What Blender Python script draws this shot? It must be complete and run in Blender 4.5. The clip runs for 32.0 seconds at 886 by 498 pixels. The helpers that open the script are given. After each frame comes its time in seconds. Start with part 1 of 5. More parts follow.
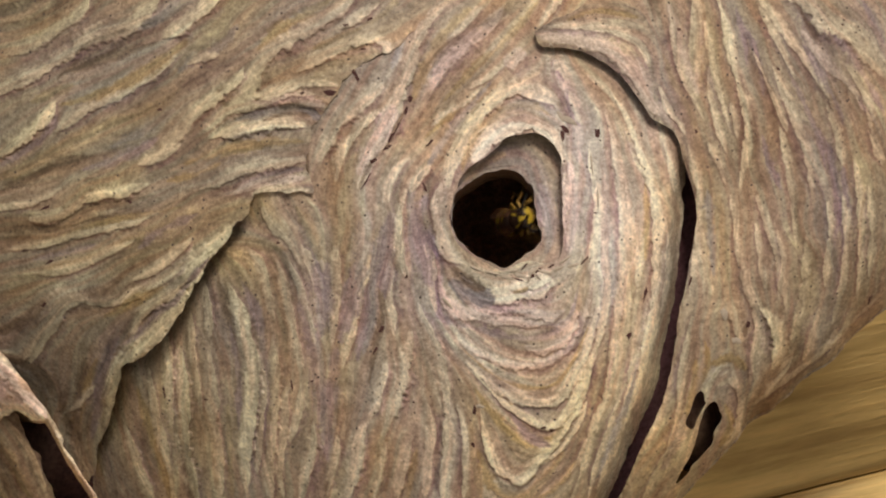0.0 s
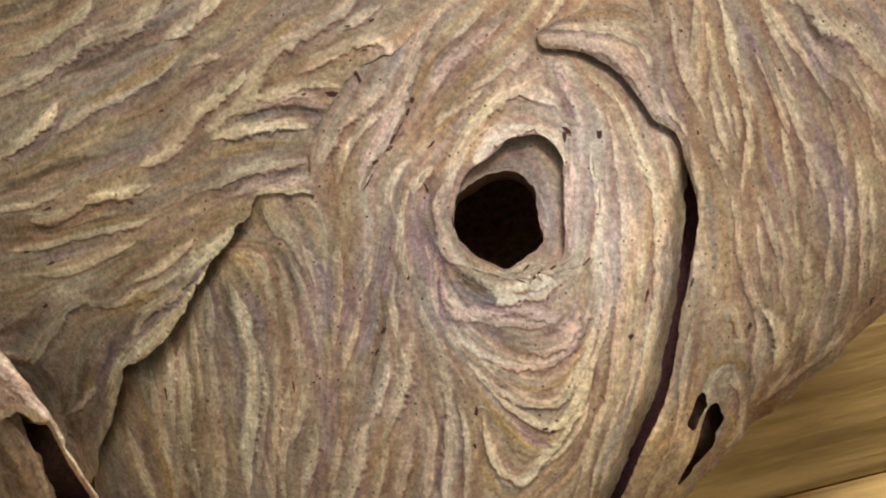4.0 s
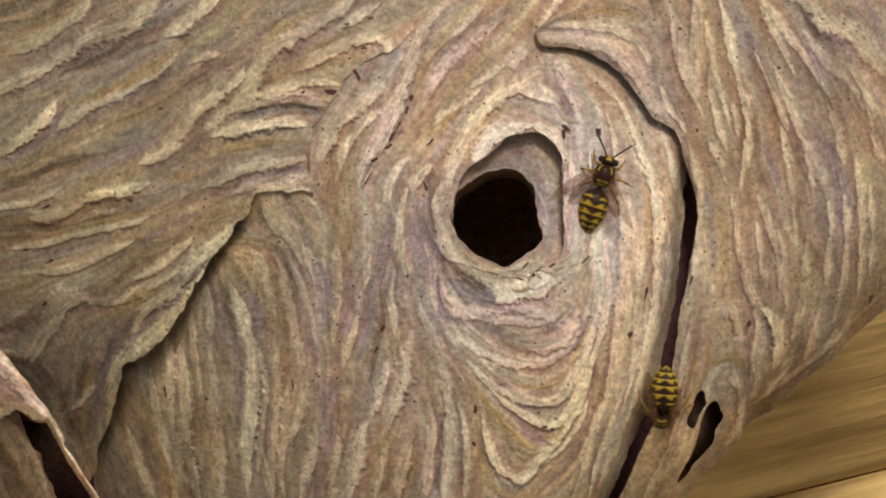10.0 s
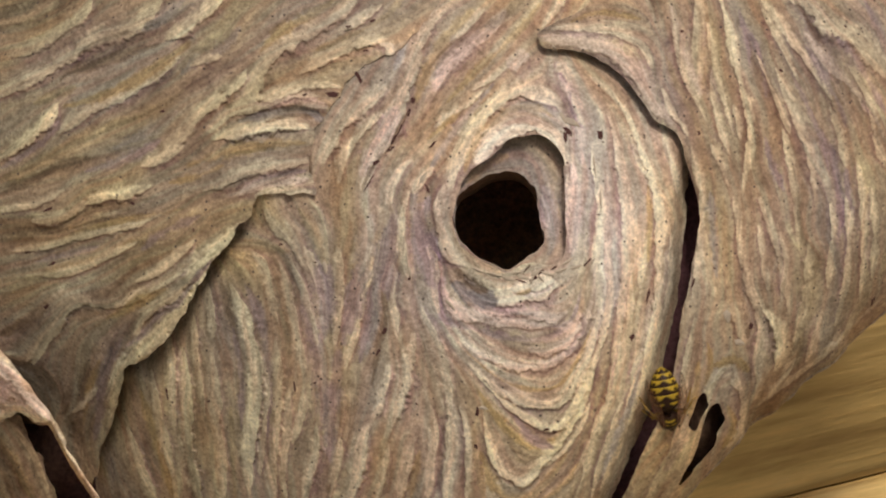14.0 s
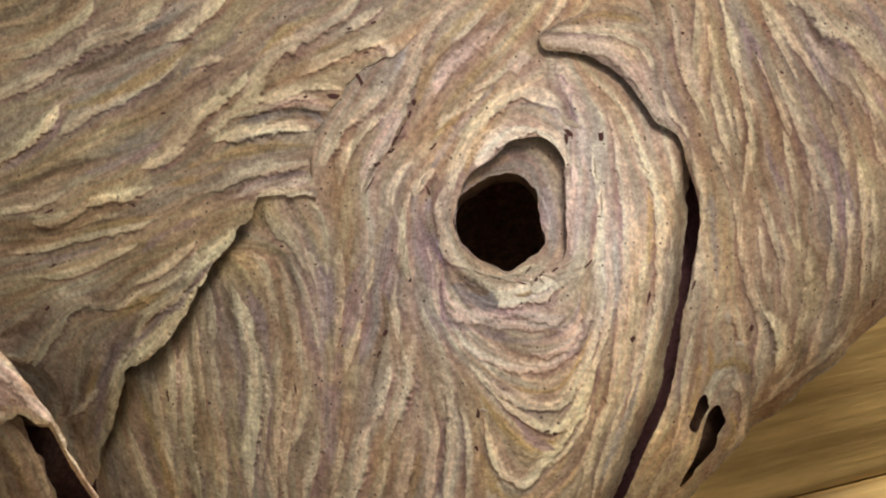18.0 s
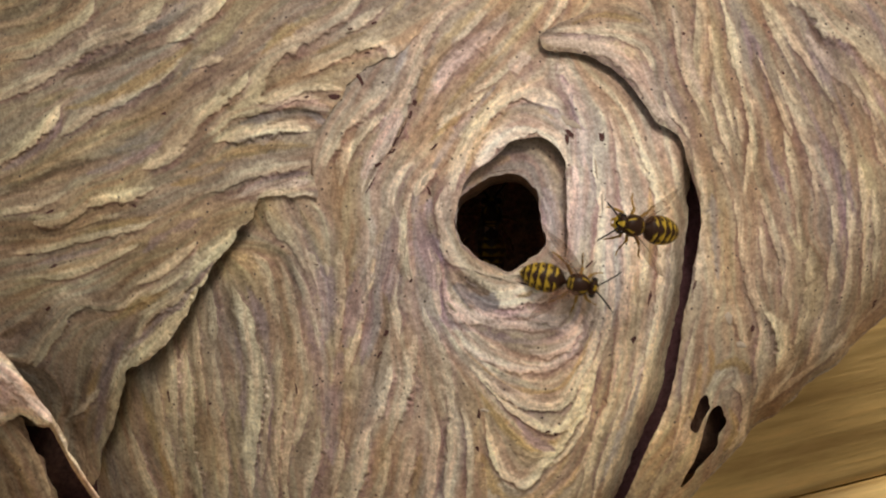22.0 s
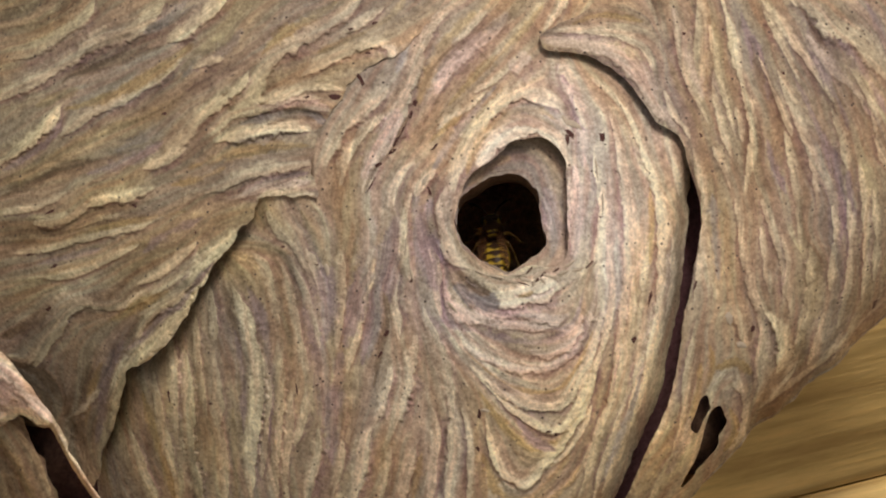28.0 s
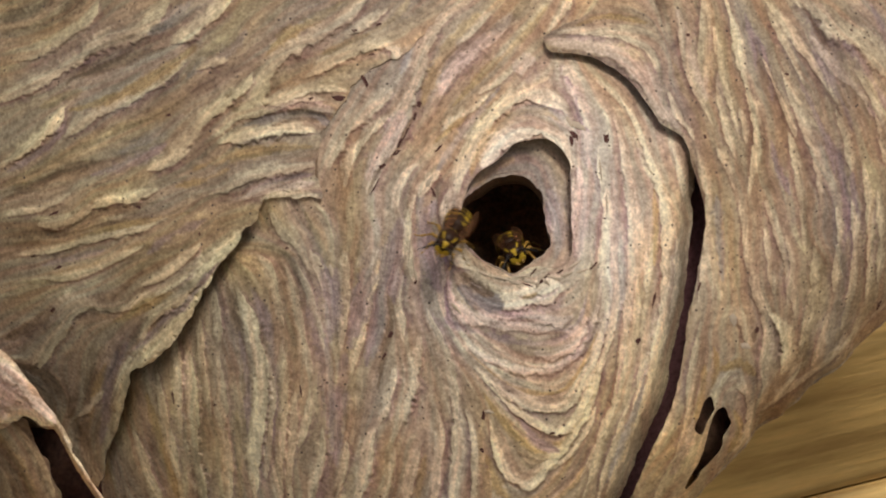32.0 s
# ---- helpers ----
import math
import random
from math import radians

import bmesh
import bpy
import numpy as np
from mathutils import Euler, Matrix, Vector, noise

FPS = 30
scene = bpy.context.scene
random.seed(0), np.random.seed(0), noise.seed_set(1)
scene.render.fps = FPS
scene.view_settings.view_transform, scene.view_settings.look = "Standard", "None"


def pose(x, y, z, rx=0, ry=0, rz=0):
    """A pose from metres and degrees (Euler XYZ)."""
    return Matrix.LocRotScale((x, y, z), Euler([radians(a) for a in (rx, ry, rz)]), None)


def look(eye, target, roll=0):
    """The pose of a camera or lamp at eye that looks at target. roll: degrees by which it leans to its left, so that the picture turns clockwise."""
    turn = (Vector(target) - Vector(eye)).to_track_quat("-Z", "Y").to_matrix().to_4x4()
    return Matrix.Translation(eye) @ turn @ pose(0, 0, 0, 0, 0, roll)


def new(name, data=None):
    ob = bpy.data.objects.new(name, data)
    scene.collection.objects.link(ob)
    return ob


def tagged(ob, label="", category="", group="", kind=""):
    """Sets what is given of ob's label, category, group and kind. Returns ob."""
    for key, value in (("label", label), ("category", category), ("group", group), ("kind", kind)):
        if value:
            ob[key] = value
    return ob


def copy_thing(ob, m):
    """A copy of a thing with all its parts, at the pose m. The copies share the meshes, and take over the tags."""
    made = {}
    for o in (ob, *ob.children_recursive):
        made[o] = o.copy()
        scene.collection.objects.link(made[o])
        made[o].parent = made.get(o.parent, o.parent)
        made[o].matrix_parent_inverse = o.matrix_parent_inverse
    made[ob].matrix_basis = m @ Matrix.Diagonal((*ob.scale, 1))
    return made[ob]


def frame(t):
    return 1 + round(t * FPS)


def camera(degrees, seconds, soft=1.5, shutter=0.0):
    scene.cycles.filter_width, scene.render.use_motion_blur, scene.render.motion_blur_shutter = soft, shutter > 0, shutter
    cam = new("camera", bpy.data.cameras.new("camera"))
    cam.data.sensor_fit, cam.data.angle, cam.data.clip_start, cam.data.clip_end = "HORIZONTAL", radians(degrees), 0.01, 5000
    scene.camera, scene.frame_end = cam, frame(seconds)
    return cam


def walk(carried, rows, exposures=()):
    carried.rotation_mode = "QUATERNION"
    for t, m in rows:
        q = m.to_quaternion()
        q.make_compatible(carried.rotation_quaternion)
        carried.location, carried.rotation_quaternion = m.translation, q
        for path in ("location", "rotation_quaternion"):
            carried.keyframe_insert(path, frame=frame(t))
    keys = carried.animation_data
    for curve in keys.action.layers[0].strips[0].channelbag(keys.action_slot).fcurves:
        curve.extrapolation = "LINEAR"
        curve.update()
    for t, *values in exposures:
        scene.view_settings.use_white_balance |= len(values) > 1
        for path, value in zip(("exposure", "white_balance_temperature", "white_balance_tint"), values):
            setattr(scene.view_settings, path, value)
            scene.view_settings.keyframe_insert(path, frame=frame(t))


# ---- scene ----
MM = 0.001
CELL = 1.6            # grid of the paper, in plan units of a tenth of a millimetre
DIST = 1.8            # standpoint to the nest's face
HIGH = 1.70           # height of the middle of the face
VIEW = 4.9897         # 2 * atan(78.4 mm / 1.8 m)

cam = camera(VIEW, 32.0, soft=2.1, shutter=0.5)
EYE = (0.0, -DIST, HIGH)


DRIFT = {
    0.0: (-8, -8), 1.0: (-7, -7), 2.0: (-5, -5.5), 3.0: (-5, -6), 3.5: (-4.7, -5.5), 5.5: (-5, -7),
    6.0: (-6, -6.5), 7.0: (-5.5, -7), 7.5: (-6, -7), 8.0: (-6.3, -10), 8.5: (-6.2, -8.5), 9.0: (-6, -11),
    9.5: (-6.5, -11), 10.0: (-6.3, -9.5), 10.5: (-5, -3.5), 11.0: (-6, -5), 11.5: (-3, -6), 12.0: (-1.5, -5),
    12.5: (-2, -3.5), 13.0: (-1.6, -3.8), 13.5: (-3, -3.6), 14.0: (-3, -5), 14.5: (-3, -4.6), 16.5: (-0.3, -1.2),
    17.0: (-1.5, -4), 17.5: (-1.5, -3), 18.0: (-1.6, -1.7), 18.5: (-1.6, -4), 19.0: (-3, -3), 19.5: (-1.6, -2),
    20.0: (-1.6, -2.7), 21.0: (-1.6, -1.6), 21.5: (-0.8, -1), 22.0: (-0.1, -1), 23.0: (0, 0), 25.0: (0, 0.4),
    25.5: (0, 0.2), 27.5: (0.6, -1), 28.0: (0.6, -0.8), 28.5: (1.3, 0.4), 29.0: (1.4, 1.6), 29.5: (3.2, 2.6),
    30.0: (3.2, 1.4), 30.5: (7, 4), 31.0: (7.6, 3), 31.5: (7.3, 3), 32.0: (7.8, 1.6),
}

def aim(dx, dy):
    """The camera's slight drift by hand, in plan units."""
    return look(EYE, (-dx * 0.1 * MM, 0.0, HIGH + dy * 0.1 * MM))


walk(cam, [(t, aim(*d)) for t, d in DRIFT.items()], exposures=[(0.0, 0.0), (32.0, 0.0)])

# ---- light: a bright, hazy day, the face of the nest in open shade ----
SUN_UP, SUN_TURN = 42.0, -14.0     # height, and turn to the left of the camera's back
world = bpy.data.worlds.new("sky")
scene.world = world
world.use_nodes = True
wn = world.node_tree
sky = wn.nodes.new("ShaderNodeTexSky")
sky.sky_type = "NISHITA"
sky.sun_disc = False
sky.sun_elevation = radians(SUN_UP)
sky.sun_rotation = radians(180.0 + SUN_TURN)
sky.air_density, sky.dust_density, sky.ozone_density = 1.0, 4.0, 1.0
wn.links.new(sky.outputs[0], wn.nodes["Background"].inputs[0])
wn.nodes["Background"].inputs[1].default_value = 0.08
sun = new("sun", bpy.data.lights.new("sun", "SUN"))
sun.data.energy, sun.data.angle, sun.data.color = 1.88, radians(13), (1.0, 0.948, 0.812)
sun.matrix_world = look((-math.sin(radians(SUN_TURN)) * math.cos(radians(SUN_UP)),
                         -math.cos(radians(SUN_TURN)) * math.cos(radians(SUN_UP)), math.sin(radians(SUN_UP))), (0, 0, 0))


# ---- materials ----
def shader(name, rough=0.8):
    m = bpy.data.materials.new(name)
    m.use_nodes = True
    t = m.node_tree
    b = t.nodes["Principled BSDF"]
    b.inputs["Roughness"].default_value = rough
    b.inputs["Specular IOR Level"].default_value = 0.3
    return m, t, b


def node(t, kind, **values):
    n = t.nodes.new(kind)
    for k, v in values.items():
        n.inputs[k.replace("_", " ")].default_value = v
    return n


def mixed(t, mode, fac, a, b):
    n = t.nodes.new("ShaderNodeMix")
    n.data_type, n.blend_type = "RGBA", mode
    for i, v in ((0, fac), (6, a), (7, b)):
        if isinstance(v, bpy.types.NodeSocket):
            t.links.new(v, n.inputs[i])
        else:
            n.inputs[i].default_value = v
    return n.outputs[2]


def ramp(t, source, *stops):
    r = t.nodes.new("ShaderNodeValToRGB")
    e = r.color_ramp.elements
    while len(e) < len(stops):
        e.new(0.5)
    for el, (p, c) in zip(e, stops):
        el.position, el.color = p, (*c, 1) if len(c) == 3 else c
    t.links.new(source, r.inputs[0])
    return r.outputs[0]


def coords(t, scale=(1, 1, 1), turn=(0, 0, 0)):
    c = t.nodes.new("ShaderNodeTexCoord")
    m = t.nodes.new("ShaderNodeMapping")
    m.inputs["Scale"].default_value = scale
    m.inputs["Rotation"].default_value = turn
    t.links.new(c.outputs["Object"], m.inputs[0])
    return m.outputs[0]


def paper_material(name, grain=0.85, specks=True):
    """Chewed wood-fibre paper: band colours from the mesh, mottling, fibres, dark specks."""
    m, t, b = shader(name, 0.92)
    a = t.nodes.new("ShaderNodeAttribute")
    a.attribute_name = "tint"
    co = coords(t)
    n1 = node(t, "ShaderNodeTexNoise", Scale=1300.0, Detail=5.0, Roughness=0.76)
    n2 = node(t, "ShaderNodeTexNoise", Scale=130.0, Detail=3.0, Roughness=0.6)
    n3 = node(t, "ShaderNodeTexNoise", Scale=620.0, Detail=2.0, Roughness=0.5)
    for n in (n1, n2, n3):
        t.links.new(co, n.inputs["Vector"])
    c = mixed(t, "MULTIPLY", grain, a.outputs["Color"], ramp(t, n1.outputs[0], (0.33, (0.58, 0.55, 0.53)), (0.5, (1.0, 0.995, 0.985)), (0.66, (1.42, 1.41, 1.37))))
    c = mixed(t, "MULTIPLY", 0.5, c, ramp(t, n2.outputs[0], (0.3, (0.80, 0.77, 0.76)), (0.7, (1.15, 1.12, 1.06))))
    c = mixed(t, "MULTIPLY", 0.6, c, ramp(t, n3.outputs[0], (0.32, (0.74, 0.70, 0.68)), (0.5, (1, 1, 1)), (0.68, (1.25, 1.23, 1.18))))
    if specks:
        v = node(t, "ShaderNodeTexVoronoi", Scale=640.0, Randomness=1.0)
        t.links.new(co, v.inputs["Vector"])
        dot = ramp(t, v.outputs["Distance"], (0.11, (1, 1, 1)), (0.20, (0, 0, 0)))
        gate = ramp(t, n3.outputs[0], (0.53, (0, 0, 0)), (0.59, (1, 1, 1)))
        c = mixed(t, "MIX", mixed(t, "MULTIPLY", 1.0, dot, gate), c, (0.07, 0.05, 0.045, 1))
    t.links.new(c, b.inputs["Base Color"])
    bump = node(t, "ShaderNodeBump", Strength=0.7, Distance=0.00022)
    t.links.new(n1.outputs[0], bump.inputs["Height"])
    t.links.new(bump.outputs[0], b.inputs["Normal"])
    return m


PAPER = paper_material("chewed_paper")
INNER = paper_material("inner_paper", specks=False)


def wood_material():
    m, t, b = shader("weathered_wood", 0.75)
    co = coords(t, (9, 42, 42))
    n = node(t, "ShaderNodeTexNoise", Scale=2.2, Detail=9.0, Roughness=0.74)
    n2 = node(t, "ShaderNodeTexNoise", Scale=0.6, Detail=2.0)
    t.links.new(co, n.inputs["Vector"])
    t.links.new(co, n2.inputs["Vector"])
    c = ramp(t, n.outputs[0], (0.30, (0.56, 0.375, 0.145)), (0.5, (0.74, 0.51, 0.205)), (0.70, (0.86, 0.62, 0.28)))
    c = mixed(t, "MULTIPLY", 0.6, c, ramp(t, n2.outputs[0], (0.3, (0.75, 0.73, 0.7)), (0.7, (1.15, 1.13, 1.1))))
    w = node(t, "ShaderNodeTexWave", Scale=0.9, Distortion=6.0, Detail=2.0, Detail_Scale=0.7)
    w.bands_direction = "Z"
    t.links.new(co, w.inputs["Vector"])
    c = mixed(t, "MULTIPLY", 0.5, c, ramp(t, w.outputs["Fac"], (0.0, (0.55, 0.5, 0.45)), (0.25, (1, 1, 1)), (1.0, (1.1, 1.1, 1.1))))
    fine = node(t, "ShaderNodeTexNoise", Scale=1.0, Detail=5.0, Roughness=0.65)
    t.links.new(coords(t, (20, 250, 250)), fine.inputs["Vector"])
    c = mixed(t, "MULTIPLY", 0.9, c, ramp(t, fine.outputs[0], (0.36, (0.70, 0.67, 0.62)), (0.5, (0.98, 0.98, 0.97)), (0.66, (1.22, 1.2, 1.16))))
    t.links.new(c, b.inputs["Base Color"])
    bump = node(t, "ShaderNodeBump", Strength=0.5, Distance=0.0012)
    t.links.new(fine.outputs[0], bump.inputs["Height"])
    t.links.new(bump.outputs[0], b.inputs["Normal"])
    return m


WOOD = wood_material()


def plain(name, color, rough=0.6, attribute=False, var=0.25, scale=900.0, gloss=0.3, alpha=1.0):
    m, t, b = shader(name, rough)
    co = coords(t)
    n = node(t, "ShaderNodeTexNoise", Scale=scale, Detail=3.0)
    t.links.new(co, n.inputs["Vector"])
    src = (*color, 1)
    if attribute:
        a = t.nodes.new("ShaderNodeAttribute")
        a.attribute_name = "tint"
        src = a.outputs["Color"]
    c = mixed(t, "MULTIPLY", var, src, ramp(t, n.outputs[0], (0.3, (0.5, 0.5, 0.5)), (0.7, (1.2, 1.2, 1.2))))
    t.links.new(c, b.inputs["Base Color"])
    b.inputs["Alpha"].default_value = alpha
    b.inputs["Specular IOR Level"].default_value = gloss
    return m


BOUNCE_GROUND = plain("pale_ground", (0.33, 0.31, 0.26), 0.95, scale=3.0)
CHITIN = plain("banded_chitin", (0.5, 0.4, 0.05), 0.42, attribute=True, var=0.5, scale=2500.0, gloss=0.12)
HAIRY = plain("black_chitin", (0.012, 0.010, 0.009), 0.36, attribute=True, var=0.3, scale=2500.0, gloss=0.1)
LEG = plain("amber_chitin", (0.30, 0.17, 0.035), 0.45, scale=2500.0)
HORN = plain("antenna_black", (0.014, 0.011, 0.010), 0.45, scale=2500.0)
EYE_BLACK = plain("compound_eye", (0.02, 0.014, 0.012), 0.15, scale=2500.0)
WING = plain("smoky_wing", (0.19, 0.085, 0.042), 0.35, scale=1500.0, alpha=0.46)

# ---- helpers for the things ----
def part(name, data, material, parent, label=""):
    if isinstance(data, bmesh.types.BMesh):
        me = bpy.data.meshes.new(name)
        data.to_mesh(me)
        data.free()
        data = me
    if material and not data.materials:
        data.materials.append(material)
    ob = new(name, data)
    ob.parent = parent
    if label:
        ob["label"] = label
    return ob


def mesh_from(name, verts, quads, tint=None, smooth=True):
    """A mesh from computed arrays of points and four-sided faces."""
    me = bpy.data.meshes.new(name)
    me.vertices.add(len(verts))
    me.vertices.foreach_set("co", np.asarray(verts, np.float32).ravel())
    me.loops.add(len(quads) * 4)
    me.loops.foreach_set("vertex_index", np.asarray(quads, np.int32).ravel())
    me.polygons.add(len(quads))
    me.polygons.foreach_set("loop_start", np.arange(len(quads), dtype=np.int32) * 4)
    if smooth:
        me.polygons.foreach_set("use_smooth", np.ones(len(quads), bool))
    me.update(calc_edges=True)
    if tint is not None:
        at = me.attributes.new("tint", "FLOAT_COLOR", "POINT")
        at.data.foreach_set("color", np.concatenate([tint, np.ones((len(tint), 1))], 1).astype(np.float32).ravel())
    me.validate()
    return me


def spline(points, step=4.0):
    """A smooth line through the points, cut into even steps."""
    p = np.array(points, float)
    if len(p) == 2:
        out = p
    else:
        q = np.vstack([2 * p[0] - p[1], p, 2 * p[-1] - p[-2]])
        s = np.linspace(0, 1, 14, endpoint=False)[:, None]
        out = []
        for i in range(1, len(q) - 2):
            a, b, c, d = q[i - 1], q[i], q[i + 1], q[i + 2]
            out.append(0.5 * (2 * b + (c - a) * s + (2 * a - 5 * b + 4 * c - d) * s ** 2 + (3 * b - a - 3 * c + d) * s ** 3))
        out = np.vstack(out + [p[-1:]])
    run = np.concatenate([[0], np.cumsum(np.hypot(*np.diff(out, axis=0).T))])
    n = max(2, int(run[-1] / step) + 1)
    at = np.linspace(0, run[-1], n)
    return np.stack([np.interp(at, run, out[:, k]) for k in (0, 1)], 1)


def ring(points, step=6.0):
    """The same, closed."""
    p, k = list(points), len(points)
    long = spline([p[(i) % k] for i in range(-3, k + 4)], step)
    d0 = np.hypot(*(long - np.array(p[0])).T)
    half = len(long) // 2
    i0 = int(np.argmin(d0[:half]))
    i1 = half + int(np.argmin(d0[half:]))
    return long[i0:i1]


def smooth01(x, lo, hi):
    s = np.clip((x - lo) / (hi - lo), 0, 1)
    return s * s * (3 - 2 * s)


def blurred(a, r):
    """Three box blurs."""
    r = max(1, int(round(r)))
    for _ in range(3):
        for ax in (0, 1):
            p = np.concatenate([np.repeat(np.take(a, [0], ax), r, ax), a, np.repeat(np.take(a, [-1], ax), r, ax)], ax)
            c = np.cumsum(p, ax)
            c = np.concatenate([np.zeros_like(np.take(c, [0], ax)), c], ax)
            n = a.shape[ax]
            w = 2 * r + 1
            c1, c0 = np.take(c, range(w, w + n), ax), np.take(c, range(0, n), ax)
            a = (c1 - c0) / w
    return a


def field(rng, shape, r):
    """Smooth random field of unit spread."""
    f = blurred(rng.standard_normal(shape), r)
    return (f - f.mean()) / f.std()


def sample(f, i, j):
    """Value of the grid f at fractional rows i and columns j."""
    i = np.clip(i, 0, f.shape[0] - 1.001)
    j = np.clip(j, 0, f.shape[1] - 1.001)
    i0, j0 = i.astype(int), j.astype(int)
    u, v = i - i0, j - j0
    return (f[i0, j0] * (1 - u) * (1 - v) + f[i0 + 1, j0] * u * (1 - v) + f[i0, j0 + 1] * (1 - u) * v + f[i0 + 1, j0 + 1] * u * v)


def away(A, B, line, close=False):
    """Distance from plan points to a line, the place along it, and the side."""
    best = np.full(A.shape, 1e9)
    along = np.zeros(A.shape)
    side = np.zeros(A.shape)
    pts = np.vstack([line, line[:1]]) if close else line
    for k in range(len(pts) - 1):
        (ax, ay), (bx, by) = pts[k], pts[k + 1]
        dx, dy = bx - ax, by - ay
        L2 = dx * dx + dy * dy + 1e-9
        s = np.clip(((A - ax) * dx + (B - ay) * dy) / L2, 0, 1)
        ex, ey = A - ax - s * dx, B - ay - s * dy
        d = np.hypot(ex, ey)
        m = d < best
        best = np.where(m, d, best)
        along = np.where(m, (k + s) / (len(pts) - 1), along)
        side = np.where(m, np.sign(dx * ey - dy * ex), side)
    return best, along, side


def inside(A, B, line):
    """Which plan points lie inside a closed line."""
    hit = np.zeros(A.shape, bool)
    pts = np.vstack([line, line[:1]])
    for (ax, ay), (bx, by) in zip(pts[:-1], pts[1:]):
        cross = ((ay > B) != (by > B))
        x = ax + (B - ay) / (by - ay if by != ay else 1e-9) * (bx - ax)
        hit ^= cross & (A < x)
    return hit


class Plan:
    """A grid over a stretch of the nest's plan."""

    def __init__(self, a0, b0, a1, b1, cell):
        self.a0, self.b0, self.cell = a0, b0, cell
        self.A, self.B = np.meshgrid(np.arange(a0, a1 + cell, cell), np.arange(b0, b1 + cell, cell))

    def of(self, coarse, f):
        """A field of a coarser plan, on this one."""
        return sample(f, (self.B - coarse.b0) / coarse.cell, (self.A - coarse.a0) / coarse.cell)

    def inward(self, line):
        """Distance inside (positive) or outside a closed line."""
        co = Plan(self.A.min(), self.B.min(), self.A.max() + 8, self.B.max() + 8, max(5.0, self.cell))
        d, _, _ = away(co.A, co.B, line, True)
        return self.of(co, np.where(inside(co.A, co.B, line), d, -d))


def place(a, b, y):
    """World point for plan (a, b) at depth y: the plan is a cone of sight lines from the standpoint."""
    k = 1 + y / DIST
    return np.stack([(a - 784.0) * 1e-4 * k, y, HIGH + (441.0 - b) * 1e-4 * k], -1)
# ---- the nest ----
nest = tagged(new("wasp_nest"), "grey and tan striped paper nest fixed to a timber wall", "wasp nest")
SILHOUETTE = spline([(1030, 1060), (1196, 900), (1256, 838), (1304, 788), (1330, 752), (1348, 739), (1372, 730), (1402, 702), (1432, 670), (1462, 653), (1484, 636), (1504, 610), (1524, 590), (1546, 572), (1568, 553), (1660, 480), (1800, 300)], 12) + np.array([4.0, 5.0])


def base_depth(A, B):
    """The nest's round body, in metres behind the face plane."""
    r2 = ((A - 860.0) / 1230.0) ** 2 + ((B - 450.0) / 1080.0) ** 2
    y = 85 * MM * (1 - np.sqrt(np.clip(1 - r2, 0.12, 1)))
    co = Plan(A.min(), B.min(), A.max() + 13, B.max() + 13, 10.0)
    d, _, side = away(co.A, co.B, SILHOUETTE)
    d = np.where(side < 0, d, -d)
    d = sample(d, (B - co.b0) / co.cell, (A - co.a0) / co.cell)
    R = 230.0
    x = np.clip(R - d, 0, R * 0.985)
    y = y + 0.1 * MM * 0.75 * (R - np.sqrt(R * R - x * x))
    # swell of the mound round the entrance
    m = np.exp(-(((A - 930.0) / 230.0) ** 2 + ((B - 500.0) / 400.0) ** 2))
    # the body draws in towards its lower left
    q = np.clip((0.9 * (480.0 - A) + (B - 560.0)) / 400.0, 0, 1.5)
    return y - 9 * MM * m + 5.5 * MM * q * q


PALE, CREAM = (0.62, 0.50, 0.37), (0.77, 0.645, 0.465)
TAN, OCHRE = (0.40, 0.295, 0.19), (0.40, 0.275, 0.145)
GREY, MAUVE, BROWN = (0.32, 0.26, 0.235), (0.325, 0.232, 0.226), (0.215, 0.145, 0.10)
PINK = (0.56, 0.42, 0.35)
# S and some M and B strips carry the shade of folds in their colour
RELIEF = {"P": (PALE, 0.55), "C": (CREAM, 0.75), "T": (TAN, 0.2), "O": (OCHRE, 0.15), "G": (GREY, -0.1), "M": (MAUVE, -0.15), "B": (BROWN, -0.3), "K": (PINK, 0.35), "W": ((0.84, 0.72, 0.55), 0.5), "S": ((0.235, 0.20, 0.19), -0.6)}
SHEETS = []


def flow(plan, lines):
    """Lie of the fibres, carried from the strips over the whole sheet."""
    pts, tan = [], []
    for l in lines:
        s = l[:: max(1, len(l) // 14)]
        d = np.gradient(s, axis=0)
        th = np.arctan2(d[:, 1], d[:, 0])
        pts.append(s)
        tan.append(np.stack([np.cos(2 * th), np.sin(2 * th)], 1))
    pts, tan = np.vstack(pts), np.vstack(tan)
    c = np.zeros(plan.A.shape)
    s = np.zeros(plan.A.shape)
    for (x, y), (cx, sx) in zip(pts, tan):
        w = 1.0 / ((plan.A - x) ** 2 + (plan.B - y) ** 2 + 300.0) ** 1.6
        c += w * cx
        s += w * sx
    return 0.5 * np.arctan2(s, c)


